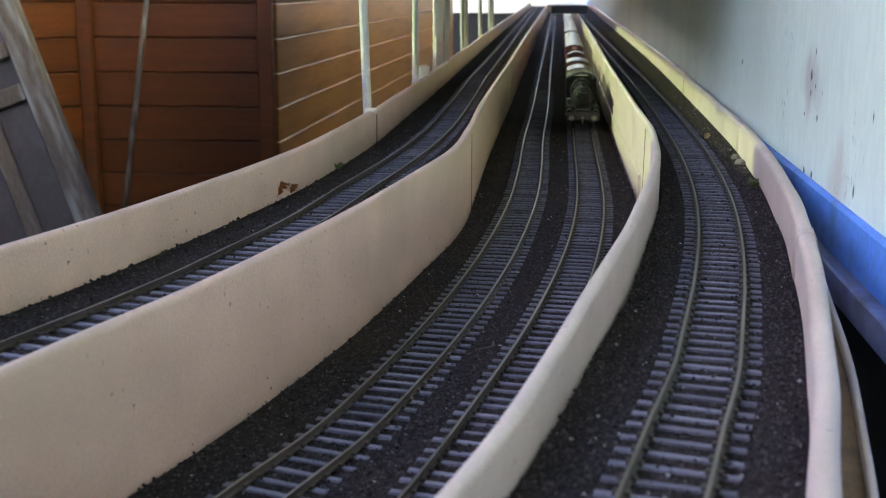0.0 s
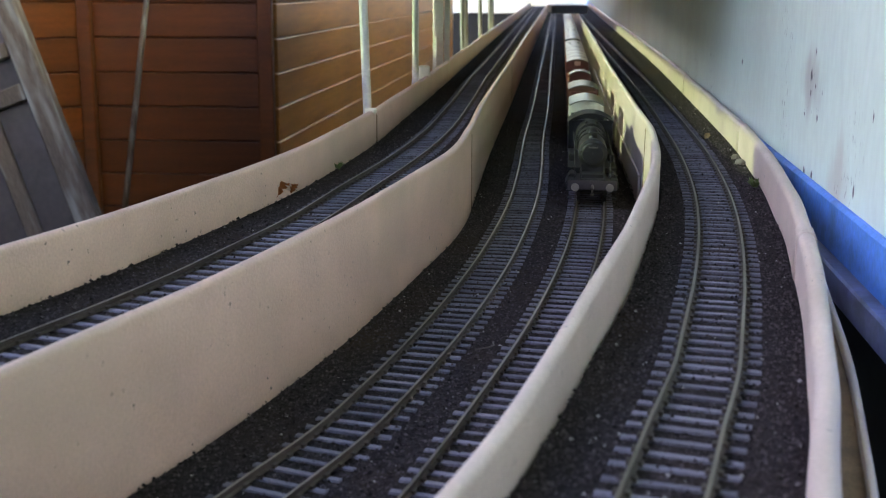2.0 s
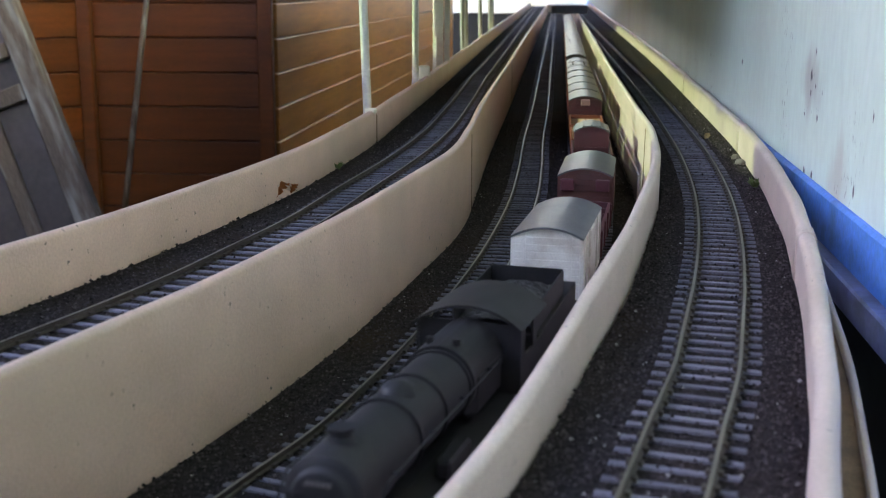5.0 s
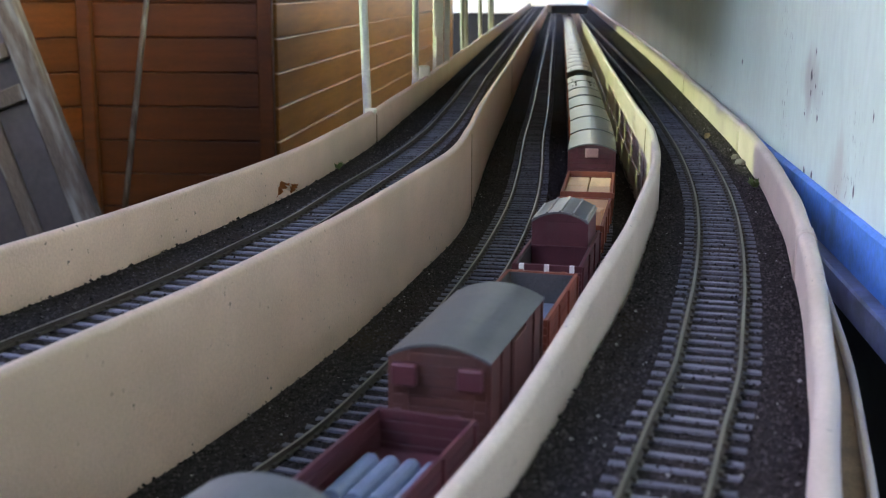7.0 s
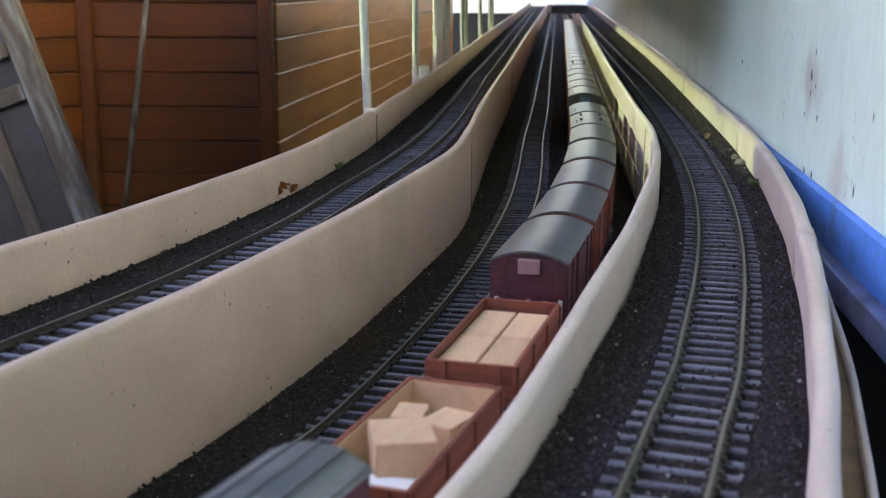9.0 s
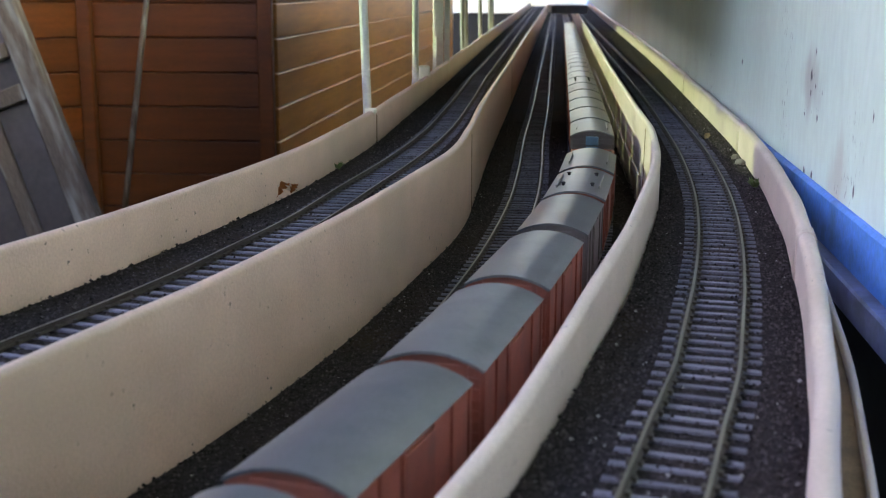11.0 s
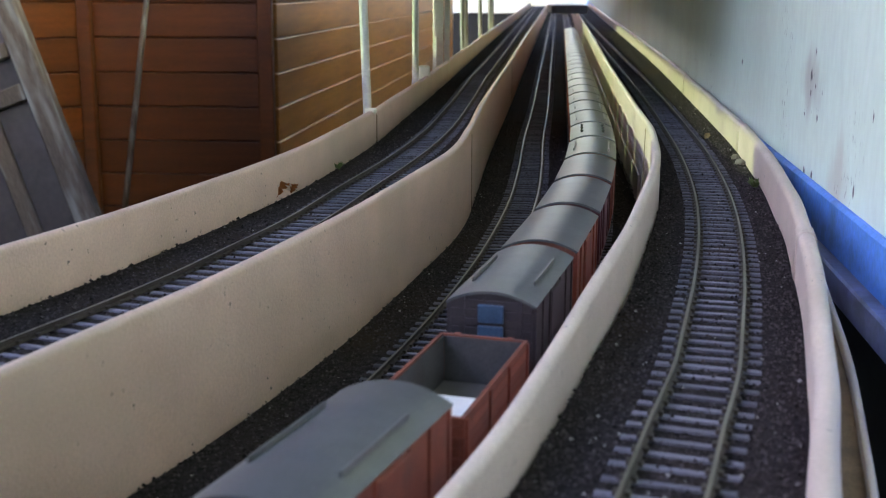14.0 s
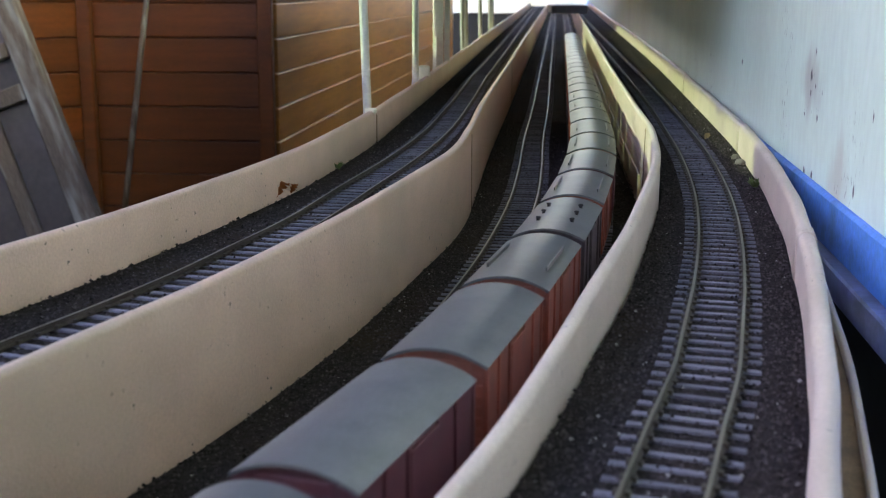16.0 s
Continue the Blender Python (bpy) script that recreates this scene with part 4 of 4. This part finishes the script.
def locomotive():
    """A black heavy goods locomotive, eight-coupled; its front faces +x, front buffers at x = 0.070."""
    ob = thing("steam_locomotive", "dirty black eight-coupled model goods locomotive", "locomotive")
    bz, br = 0.0330, 0.0096
    bm = bmesh.new()
    cyl(bm, (-0.030, 0, bz), (0.040, 0, bz), br + 0.0004, br, 32)
    part("boiler", bm, M_BLACK, ob, smooth=True).data.set_sharp_from_angle(angle=radians(35))
    bm = bmesh.new()
    cyl(bm, (0.038, 0, bz), (0.0555, 0, bz), br + 0.0003, n=32)
    cyl(bm, (0.0555, 0, bz), (0.0565, 0, bz), br + 0.0003, br - 0.0012, 32)
    part("smokebox", bm, M_BLACK, ob, smooth=True).data.set_sharp_from_angle(angle=radians(35))
    bm = bmesh.new()
    cyl(bm, (0.0565, 0, bz), (0.0578, 0, bz), 0.0078, 0.0068, 28)
    cyl(bm, (0.0578, 0, bz), (0.0584, 0, bz), 0.0068, 0.0028, 28)
    box(bm, 0.0583, 0.0592, -0.0004, 0.0004, bz - 0.004, bz + 0.001)
    box(bm, 0.0575, 0.0586, -0.0085, -0.0040, bz + 0.0015, bz + 0.0020)
    door = part("smokebox_door", bm, M_BLACK, ob)
    bm = bmesh.new()
    for k in range(5):
        box(bm, 0.0583, 0.0588, -0.0030 + k * 0.0013, -0.0022 + k * 0.0013, bz + 0.0040, bz + 0.0050)
    part("number_plate", bm, M_GREYP, door, "small dull number plate")
    bm = bmesh.new()
    for x in (-0.012, 0.006, 0.023):
        cyl(bm, (x, 0, bz), (x + 0.0012, 0, bz), br + 0.0009, n=32)
    part("boiler_band", bm, M_BLACK, ob)
    bm = bmesh.new()
    cyl(bm, (0.047, 0, bz + br - 0.001), (0.047, 0, bz + br + 0.0016), 0.0038, 0.0029, 18)
    cyl(bm, (0.047, 0, bz + br + 0.0016), (0.047, 0, bz + br + 0.0036), 0.0029, 0.0033, 18)
    part("chimney", bm, M_BLACK, ob)
    bm = bmesh.new()
    bmesh.ops.create_uvsphere(bm, u_segments=18, v_segments=10, radius=0.0052, matrix=Matrix.Translation((0.016, 0, bz + br - 0.0022)) @ Matrix.Diagonal((1.15, 1, 0.95, 1)))
    part("dome", bm, M_BLACK, ob, smooth=True)
    bm = bmesh.new()
    box(bm, -0.038, -0.012, -0.0112, 0.0112, 0.022, bz + 0.005, 0.003)
    cyl(bm, (-0.038, 0, bz + 0.0005), (-0.012, 0, bz + 0.0005), 0.0110, n=28)
    part("firebox", bm, M_BLACK, ob)
    for s in (-1, 1):
        bm = bmesh.new()
        cyl(bm, (-0.016, s * 0.004, bz + br + 0.001), (-0.016, s * 0.004, bz + br + 0.0030), 0.0011, n=10)
        part("safety_valve", bm, M_BLACK, ob)
        # running plate, stepping down in front
        bm = bmesh.new()
        box(bm, -0.058, 0.046, s * 0.0120 - 0.0048, s * 0.0120 + 0.0048, 0.0208, 0.0216, 0.0002)
        part("running_plate", bm, M_BLACK, ob)
        bm = bmesh.new()
        box(bm, 0.046, 0.0705, s * 0.0118 - 0.0050, s * 0.0118 + 0.0050, 0.0168, 0.0176, 0.0002)
        box(bm, 0.0455, 0.0465, s * 0.0118 - 0.0050, s * 0.0118 + 0.0050, 0.0168, 0.0216)
        part("front_step", bm, M_BLACK, ob)
        bm = bmesh.new()
        cyl(bm, (0.040, s * 0.0138, 0.0118), (0.060, s * 0.0138, 0.0118), 0.0046, n=22)
        cyl(bm, (0.060, s * 0.0138, 0.0118), (0.0610, s * 0.0138, 0.0118), 0.0036, n=22)
        cyl(bm, (0.040, s * 0.0136, 0.0172), (0.060, s * 0.0136, 0.0172), 0.0028, n=16)
        part("cylinder", bm, M_BLACK, ob)
        bm = bmesh.new()
        cyl(bm, (-0.030, s * 0.0128, bz + 0.0022), (0.050, s * 0.0124, bz + 0.0022), 0.00035, n=6)
        cyl(bm, (0.050, s * 0.0124, bz + 0.0022), (0.066, s * 0.0120, 0.0172), 0.00035, n=6)
        for x in (-0.022, 0.0, 0.022, 0.045):
            cyl(bm, (x, s * 0.0112, bz + 0.0022), (x, s * 0.0130, bz + 0.0022), 0.0005, n=6)
        part("handrail", bm, M_BLACK, ob)
        bm = bmesh.new()
        cyl(bm, (0.046, s * 0.0075, bz - 0.006), (0.0690, s * 0.0080, 0.0172), 0.0007, n=8)
        part("stay", bm, M_BLACK, ob)
        bm = bmesh.new()
        box(bm, 0.004, 0.020, s * 0.0138 - 0.0022, s * 0.0138 + 0.0022, 0.0216, 0.0265, 0.0008)
        part("side_box", bm, M_BLACK, ob)
        # coupling rod
        bm = bmesh.new()
        box(bm, -0.044, 0.032, s * 0.0123 - 0.0004, s * 0.0123 + 0.0004, 0.0075, 0.0088)
        part("coupling_rod", bm, M_TYRE, ob)
        # buffers
        bm = bmesh.new()
        cyl(bm, (0.0705, s * 0.0115, 0.0136), (0.0745, s * 0.0115, 0.0136), 0.0017, 0.0013, 12)
        cyl(bm, (0.0745, s * 0.0115, 0.0136), (0.0765, s * 0.0115, 0.0136), 0.0009, n=10)
        cyl(bm, (0.0765, s * 0.0115, 0.0136), (0.0772, s * 0.0115, 0.0136), 0.0027, n=16)
        part("buffer", bm, M_TYRE, ob)
        bm = bmesh.new()
        for z in (0.004, 0.0095):
            box(bm, 0.062, 0.068, s * 0.0150 - 0.0016, s * 0.0150 + 0.0016, z, z + 0.0006)
        box(bm, 0.0645, 0.0655, s * 0.0160 - 0.0003, s * 0.0160 + 0.0003, 0.004, 0.017)
        part("footstep", bm, M_BLACK, ob)
    bm = bmesh.new()
    box(bm, 0.0698, 0.0710, -0.0165, 0.0165, 0.0108, 0.0172, 0.0003)
    part("buffer_beam", bm, M_DARKV, ob, "grimy dark red buffer beam")
    bm = bmesh.new()
    box(bm, 0.0480, 0.0700, -0.0085, 0.0085, 0.0120, 0.0180)
    box(bm, -0.058, 0.066, -0.0072, 0.0072, 0.0085, 0.0205)
    box(bm, 0.0425, 0.0555, -0.0075, 0.0075, 0.018, 0.026)
    part("frame", bm, M_BLACK, ob)
    bm = bmesh.new()
    for k in range(3):
        bmesh.ops.create_cone(bm, cap_ends=True, segments=10, radius1=0.0011, radius2=0.0011, depth=0.0012, matrix=Matrix.Translation((0.0725, 0, 0.0128 - 0.0024 * k)) @ Matrix.Rotation(radians(90 * (k % 2)), 4, "X"))
    cyl(bm, (0.071, 0, 0.0138), (0.0738, 0, 0.0138), 0.0008, n=8)
    part("coupling_chain", bm, M_TYRE, ob, "bright screw coupling")
    # cab
    for s in (-1, 1):
        bm = bmesh.new()
        box(bm, -0.062, -0.037, s * 0.0165 - 0.0004, s * 0.0165 + 0.0004, 0.0165, 0.0330)
        box(bm, -0.041, -0.037, s * 0.0165 - 0.0004, s * 0.0165 + 0.0004, 0.0330, 0.0430)
        box(bm, -0.054, -0.050, s * 0.0165 - 0.0004, s * 0.0165 + 0.0004, 0.0330, 0.0430)
        part("cab_side", bm, M_BLACK, ob)
    bm = bmesh.new()
    box(bm, -0.0385, -0.0375, -0.0165, 0.0165, 0.0216, 0.0435)
    part("cab_front", bm, M_BLACK, ob)
    bm = arc_roof(0.013, 0.0175, 0.0425, 0.0492)
    bmesh.ops.translate(bm, verts=bm.verts, vec=(-0.0495, 0, 0))
    part("cab_roof", bm, M_BLACK, ob, smooth=True).data.set_sharp_from_angle(angle=radians(35))
    WHEELS = []
    for x in (-0.044, -0.019, 0.006, 0.031):
        WHEELS.append((driver(ob, 0.0093), x, 0.0093))
    WHEELS.append((driver(ob, 0.0062, 8), 0.056, 0.0062))
    return ob, WHEELS


def driver(parent, r, spokes=14):
    """An axle with two spoked wheels, about its own middle."""
    bm = bmesh.new()
    for s in (-1, 1):
        cyl(bm, (0, s * 0.0082, 0), (0, s * 0.0100, 0), r, n=28, cap=False)
        cyl(bm, (0, s * 0.0082, 0), (0, s * 0.0100, 0), r - 0.0010, n=28, cap=False)
        cyl(bm, (0, s * 0.0080, 0), (0, s * 0.0084, 0), r + 0.0006, n=28, cap=False)
        cyl(bm, (0, s * 0.0082, 0), (0, s * 0.0104, 0), 0.0018, n=12)
        for k in range(spokes):
            a = 2 * math.pi * k / spokes
            cyl(bm, (0.0012 * math.cos(a), s * 0.0092, 0.0012 * math.sin(a)), ((r - 0.0006) * math.cos(a), s * 0.0092, (r - 0.0006) * math.sin(a)), 0.0005, n=5)
    cyl(bm, (0, -0.01, 0), (0, 0.01, 0), 0.0012, n=8)
    return part("driving_wheels", bm, M_UNDER, parent)


def tender():
    ob = thing("tender", "dirty black coal tender behind the locomotive", "tender")
    bm = bmesh.new()
    box(bm, -0.040, 0.036, -0.0160, 0.0160, 0.0165, 0.0305, 0.0003)
    part("tank", bm, M_BLACK, ob)
    for s in (-1, 1):
        bm = bmesh.new()
        box(bm, -0.020, 0.036, s * 0.0140 - 0.0004, s * 0.0140 + 0.0004, 0.0300, 0.0395, 0.0002)
        part("side_sheet", bm, M_BLACK, ob)
        bm = bmesh.new()
        box(bm, -0.040, 0.038, s * 0.0138 - 0.0006, s * 0.0138 + 0.0006, 0.0085, 0.0160)
        part("frame", bm, M_UNDER, ob)
    bm = bmesh.new()
    box(bm, -0.0205, -0.0197, -0.0140, 0.0140, 0.0300, 0.0400)
    part("bulkhead", bm, M_BLACK, ob)
    bm = bmesh.new()
    bmesh.ops.create_grid(bm, x_segments=26, y_segments=14, size=0.5)
    for v in bm.verts:
        x, y = v.co.x * 0.055 + 0.008, v.co.y * 0.0272
        v.co = Vector((x, y, 0.0315 + 0.0035 * math.cos(v.co.y * 2.6) + 0.0014 * noise.noise((x * 500, y * 500, 3))))
    part("coal", bm, M_COAL, ob)
    wheelsets(ob, (-0.029, 0.0, 0.027), 0.0070)
    buffers(ob, 0.040)
    return ob


LOCO, LOCO_WHEELS = locomotive()
STRETCH, SHIFT = 1.18, 0.0089       # drawn out to its true length about the cab
for o in LOCO.children_recursive:
    if o.name.startswith("driving"):
        continue
    keep = {"chimney": 0.047, "dome": 0.016, "safety_valve": -0.016}.get(o.name.split(".")[0])
    for v in o.data.vertices:
        v.co.x = v.co.x * STRETCH + SHIFT if keep is None else v.co.x + keep * (STRETCH - 1) + SHIFT
LOCO_WHEELS = [(o, x * STRETCH + SHIFT, r) for o, x, r in LOCO_WHEELS]
LOCO_U = 1.2300 + 0.0772
MOVING.append((LOCO, LOCO_U))
LOCO.matrix_world = track_pose(LOCO_U)
TENDER = tender()
TENDER_U = LOCO_U + 0.105
MOVING.append((TENDER, TENDER_U))
TENDER.matrix_world = track_pose(TENDER_U)

# ---------------------------------------------------------------- uprights, leaning things, litter


def roof_under(x):
    return 0.757 + x * math.tan(radians(32.0))


def upright(y, r, label, name="tube_upright", lean=0.0, square=0.0, out=0.0105):
    """A thin upright behind the open-side fence, from below the board up to the roof."""
    x = float(FACE_OUTER.at(y)) - out
    bm = bmesh.new()
    if square:
        box(bm, -square / 2, square / 2, -r, r, -0.05, roof_under(x) - 0.006, 0.0012)
        box(bm, square / 2 + 0.001, square / 2 + 0.008, -r + 0.002, r + 0.004, -0.05, roof_under(x) - 0.006, 0.001)
        box(bm, -square * 0.25, -square * 0.08, -r - 0.004, -r, -0.02, 0.085, 0.0008)
        ob = part(name, bm, M_POST)
    else:
        cyl(bm, (0, 0, -0.05), (lean, 0, roof_under(x) - 0.006), r, n=20)
        cyl(bm, (0, 0, 0.046), (0, 0, 0.052), r + 0.0006, n=20)
        ob = part(name, bm, M_ROD, smooth=True)
        ob.data.set_sharp_from_angle(angle=radians(40))
    ob.matrix_world = pose(x, y, 0)
    return tagged(ob, label, "post", "uprights along the open side")


upright(0.888, 0.0033, "pale galvanised tube standing behind the fence", lean=-0.024)
upright(1.165, 0.0033, "pale galvanised tube standing behind the fence", lean=0.0)
upright(1.43, 0.006, "white-painted wooden lath upright with a shorter batten", "lath_upright", square=0.0125, out=0.014)
upright(1.80, 0.0034, "pale tube standing behind the fence", lean=-0.012)
upright(1.88, 0.0042, "pale tube standing behind the fence", lean=-0.018)
upright(2.25, 0.0035, "pale tube standing behind the fence", lean=-0.012)
upright(2.60, 0.0035, "pale tube standing behind the fence", lean=-0.010)
upright(2.76, 0.0035, "pale tube standing behind the fence", lean=-0.030)

bm = bmesh.new()
box(bm, -0.0012, 0.0105, -0.004, 0.004, 0.048, 0.0650, 0.0015)
ob = part("bracket", bm, M_POST)
ob.matrix_world = pose(float(FACE_OUTER.at(1.20)) - 0.0105, 1.20, 0)
tagged(ob, "small whitish bracket beside a tube", "bracket")
bm = bmesh.new()
box(bm, -0.004, 0.0045, -0.003, 0.003, 0.0545, 0.0585, 0.001)
ob = part("cable_clip", bm, M_POST)
ob.matrix_world = pose(float(FACE_OUTER.at(0.838)) - 0.003, 0.838, 0)
tagged(ob, "small white clip on the fence top", "clip")

# leaning tube against the boarding
bm = bmesh.new()
cyl(bm, (-0.905, 3.05, -0.80), (-0.755, 3.30, 0.55), 0.0078, n=18)
tagged(part("leaning_tube", bm, M_GREY, smooth=True), "thin grey metal tube leaning against the boarding", "tube")


def old_sash():
    """A weathered window sash, stood on its side edge; origin at its lower right corner."""
    ob = thing("old_window_sash", "weathered grey wooden window sash leaning, with dirty panes", "window sash")
    ob.matrix_world = pose(-0.497, 2.20, -0.80, -8, -20.6, 0)
    H, W = 1.42, 0.42
    def bar(name, x0, x1, z0, z1, d=0.02, bev=0.003):
        bm = bmesh.new()
        box(bm, x0, x1, -d, d, z0, z1, bev)
        part(name, bm, M_GREY, ob)
    bar("stile", -0.046, 0.0, 0, H)
    bar("stile", -W, -W + 0.05, 0, H)
    bar("glazing_bar", -0.150, -0.118, 0.05, 0.80, 0.013)
    bar("glazing_bar", -0.252, -0.222, 0.05, 0.80, 0.013)
    bar("rail", -W + 0.052, -0.048, 0, 0.05)
    bar("rail", -W + 0.052, -0.048, 0.795, 0.83, 0.017)
    bar("rail", -W + 0.052, -0.048, 0.885, 0.915, 0.017)
    bar("rail", -W + 0.052, -0.048, H - 0.05, H)
    for x0, x1 in ((-0.117, -0.047), (-0.221, -0.151), (-0.369, -0.253)):
        bm = bmesh.new()
        box(bm, x0, x1, -0.003, 0.003, 0.051, 0.794)
        part("pane", bm, M_PANE, ob)
    bm = bmesh.new()
    box(bm, -0.369, -0.047, -0.003, 0.003, 0.916, H - 0.051)
    part("pane", bm, M_PANE, ob)
    bm = bmesh.new()
    box(bm, -0.369, -0.047, -0.003, 0.003, 0.831, 0.884)
    part("pane", bm, M_PANE, ob)
    return ob


old_sash()


# litter on the ballast
def leaf(label, x, y, z, size, material, bends, name="dry_leaf"):
    """A small crumpled leaf: a bent, pointed blade with a rib."""
    bm = bmesh.new()
    n = 13
    rows = []
    for k in range(n):
        u = k / (n - 1)
        w = size * 0.33 * math.sin(math.pi * min(1, u * 0.92 + 0.06)) * (1 + 0.5 * math.sin(k * 2.1))
        c = size * (u - 0.5)
        h = size * (0.35 * math.sin(u * bends) + 0.06 * math.sin(k * 1.7))
        rows.append([bm.verts.new((c, -w, h + 0.35 * w)), bm.verts.new((c, 0, h)), bm.verts.new((c, w, h + 0.5 * w))])
    for a, b in zip(rows, rows[1:]):
        for j in range(2):
            bm.faces.new((a[j], a[j + 1], b[j + 1], b[j]))
    bmesh.ops.solidify(bm, geom=bm.faces[:], thickness=size * 0.02)
    ob = part(name, bm, material, smooth=True)
    ob.matrix_world = pose(x, y, z, 15, -28, 40)
    return tagged(ob, label, "leaf")


leaf("orange-brown dry leaf against the fence", -0.0850, 0.6091, DECK + 0.0032, 0.0115, M_LEAF, 2.6)
leaf("curled brown dry leaf beside the fence", -0.0805, 0.6245, DECK + 0.0022, 0.0060, M_LEAF, 2.0)
leaf("small tan dry leaf on the ballast", 0.1983, 0.8727, DECK + 0.0012, 0.0060, M_EDGE, 1.2)


def weed(label, x, y, z, size, blades, seed):
    rng = random.Random(seed)
    bm = bmesh.new()
    for k in range(blades):
        a, t = rng.uniform(0, 6.28), rng.uniform(0.25, 0.8)
        d = Vector((math.cos(a) * math.sin(t), math.sin(a) * math.sin(t), math.cos(t)))
        s = Vector((-math.sin(a), math.cos(a), 0)) * size * rng.uniform(0.10, 0.2)
        L = size * rng.uniform(0.6, 1.1)
        o = Vector((rng.uniform(-1, 1), rng.uniform(-1, 1), 0)) * size * 0.2
        v = [bm.verts.new(o), bm.verts.new(o + d * L * 0.5 + s), bm.verts.new(o + d * L - Vector((0, 0, L * 0.15))), bm.verts.new(o + d * L * 0.5 - s)]
        bm.faces.new(v)
    ob = part("weed", bm, M_WEED)
    ob.matrix_world = pose(x, y, z)
    return tagged(ob, label, "plant", kind="")


weed("tiny green weed at the foot of the fence", -0.0655, 0.7147, DECK - 0.0004, 0.0070, 14, 5)
weed("small pale green seedling beside the wall-side fence", 0.1775, 0.6557, DECK - 0.0004, 0.0075, 18, 9)


def pebble(x, y, z, r, seed, label):
    bm = bmesh.new()
    bmesh.ops.create_icosphere(bm, subdivisions=2, radius=r)
    for v in bm.verts:
        v.co *= 1 + 0.35 * noise.noise(v.co / r + Vector((seed, 0, 0)))
        v.co.z *= 0.7
    ob = part("pebble", bm, M_GREYP)
    ob.matrix_world = pose(x, y, z)
    return tagged(ob, label, "stone")


pebble(0.1905, 0.7430, DECK + 0.0015, 0.0035, 2.0, "grey pebble at the foot of the wall-side fence")
pebble(0.1935, 0.7680, DECK + 0.0012, 0.0028, 5.0, "dark clod at the foot of the wall-side fence")
# bent bit of wire between the two sunken tracks
cu = bpy.data.curves.new("wire", "CURVE")
cu.dimensions, cu.bevel_depth, cu.bevel_resolution = "3D", 0.00035, 2
sp = cu.splines.new("BEZIER")
sp.bezier_points.add(2)
for q, c in zip(sp.bezier_points, ((0.0135, 0.4600, -0.0022), (0.0200, 0.4625, -0.0016), (0.0215, 0.4720, -0.0026))):
    q.co, q.handle_left_type, q.handle_right_type = c, "AUTO", "AUTO"
cu.materials.append(M_RAIL)
tagged(new("wire", cu), "short bent bit of dark wire on the ballast", "wire")


# ---------------------------------------------------------------- loose ballast grains
def grains(name, label, a, b, na, nb, z, y0, y1, count, seed, parent=None):
    """Small angular stones, thicker towards the lens."""
    rng = np.random.default_rng(seed)
    y = y0 + (y1 - y0) * rng.random(count) ** 1.5
    u = rng.random(count)
    xa, xb = a.at(y) + na, b.at(y) + nb
    x = xa + (xb - xa) * u
    edge = np.clip(1 - np.minimum(x - xa, xb - x) / 0.006, 0, 1)
    r = (0.00028 + 0.00062 * rng.random(count) ** 2.5) * (1 + 0.2 * edge)
    zz = z + edge * 0.0004 * rng.random(count) + np.where(rng.random(count) < 0.10, 0.0007, 0.0)
    base = np.array([(1, 0, 0), (-0.4, 0.9, 0), (-0.5, -0.85, 0.1), (0.1, 0.1, 0.85), (0.0, 0.0, -0.7)])
    faces = np.array([(0, 1, 3), (1, 2, 3), (2, 0, 3), (1, 0, 4), (2, 1, 4), (0, 2, 4)])
    ang = rng.random(count) * 6.283
    v = base[None] * (0.65 + 0.7 * rng.random((count, 5, 1)))
    c, s = np.cos(ang)[:, None], np.sin(ang)[:, None]
    vx, vy = v[..., 0] * c - v[..., 1] * s, v[..., 0] * s + v[..., 1] * c
    V = np.stack([vx * r[:, None] + x[:, None], vy * r[:, None] + y[:, None], v[..., 2] * r[:, None] + zz[:, None]], -1).reshape(-1, 3)
    F = (faces[None] + 5 * np.arange(count)[:, None, None]).reshape(-1, 3)
    me = bpy.data.meshes.new(name)
    me.from_pydata(V.tolist(), [], F.tolist())
    me.materials.append(M_STONE)
    return tagged(new(name, me), label, "ballast", kind="stuff")


grains("ballast_stones", "loose dark ballast grains in the sunken trough", FACE_INNER, FACE_MIDDLE, 0.0010, -0.0065, FLOOR_LOW, 0.22, 1.3, 52000, 1)
grains("ballast_stones", "loose dark ballast grains on the raised board", FACE_OUTER, FACE_INNER, 0.0010, -0.0065, DECK, 0.25, 1.3, 26000, 2)
grains("ballast_stones", "loose brown ballast grains beside the wall", FACE_MIDDLE, FACE_WALLSIDE, 0.0010, -0.0010, DECK, 0.17, 1.3, 32000, 3)


def motions():
    for ob, u in MOVING:
        walk(ob, train_rows(u))
    ts = np.arange(0, 16.0001, 1 / 30)
    for wheel, x, r in LOCO_WHEELS:
        wheel.matrix_basis = pose(x, 0, r)
        walk(wheel, [(t, pose(x, 0, r) @ Matrix.Rotation(float(_gt.at(t)) / r, 4, "Y")) for t in ts])


motions()
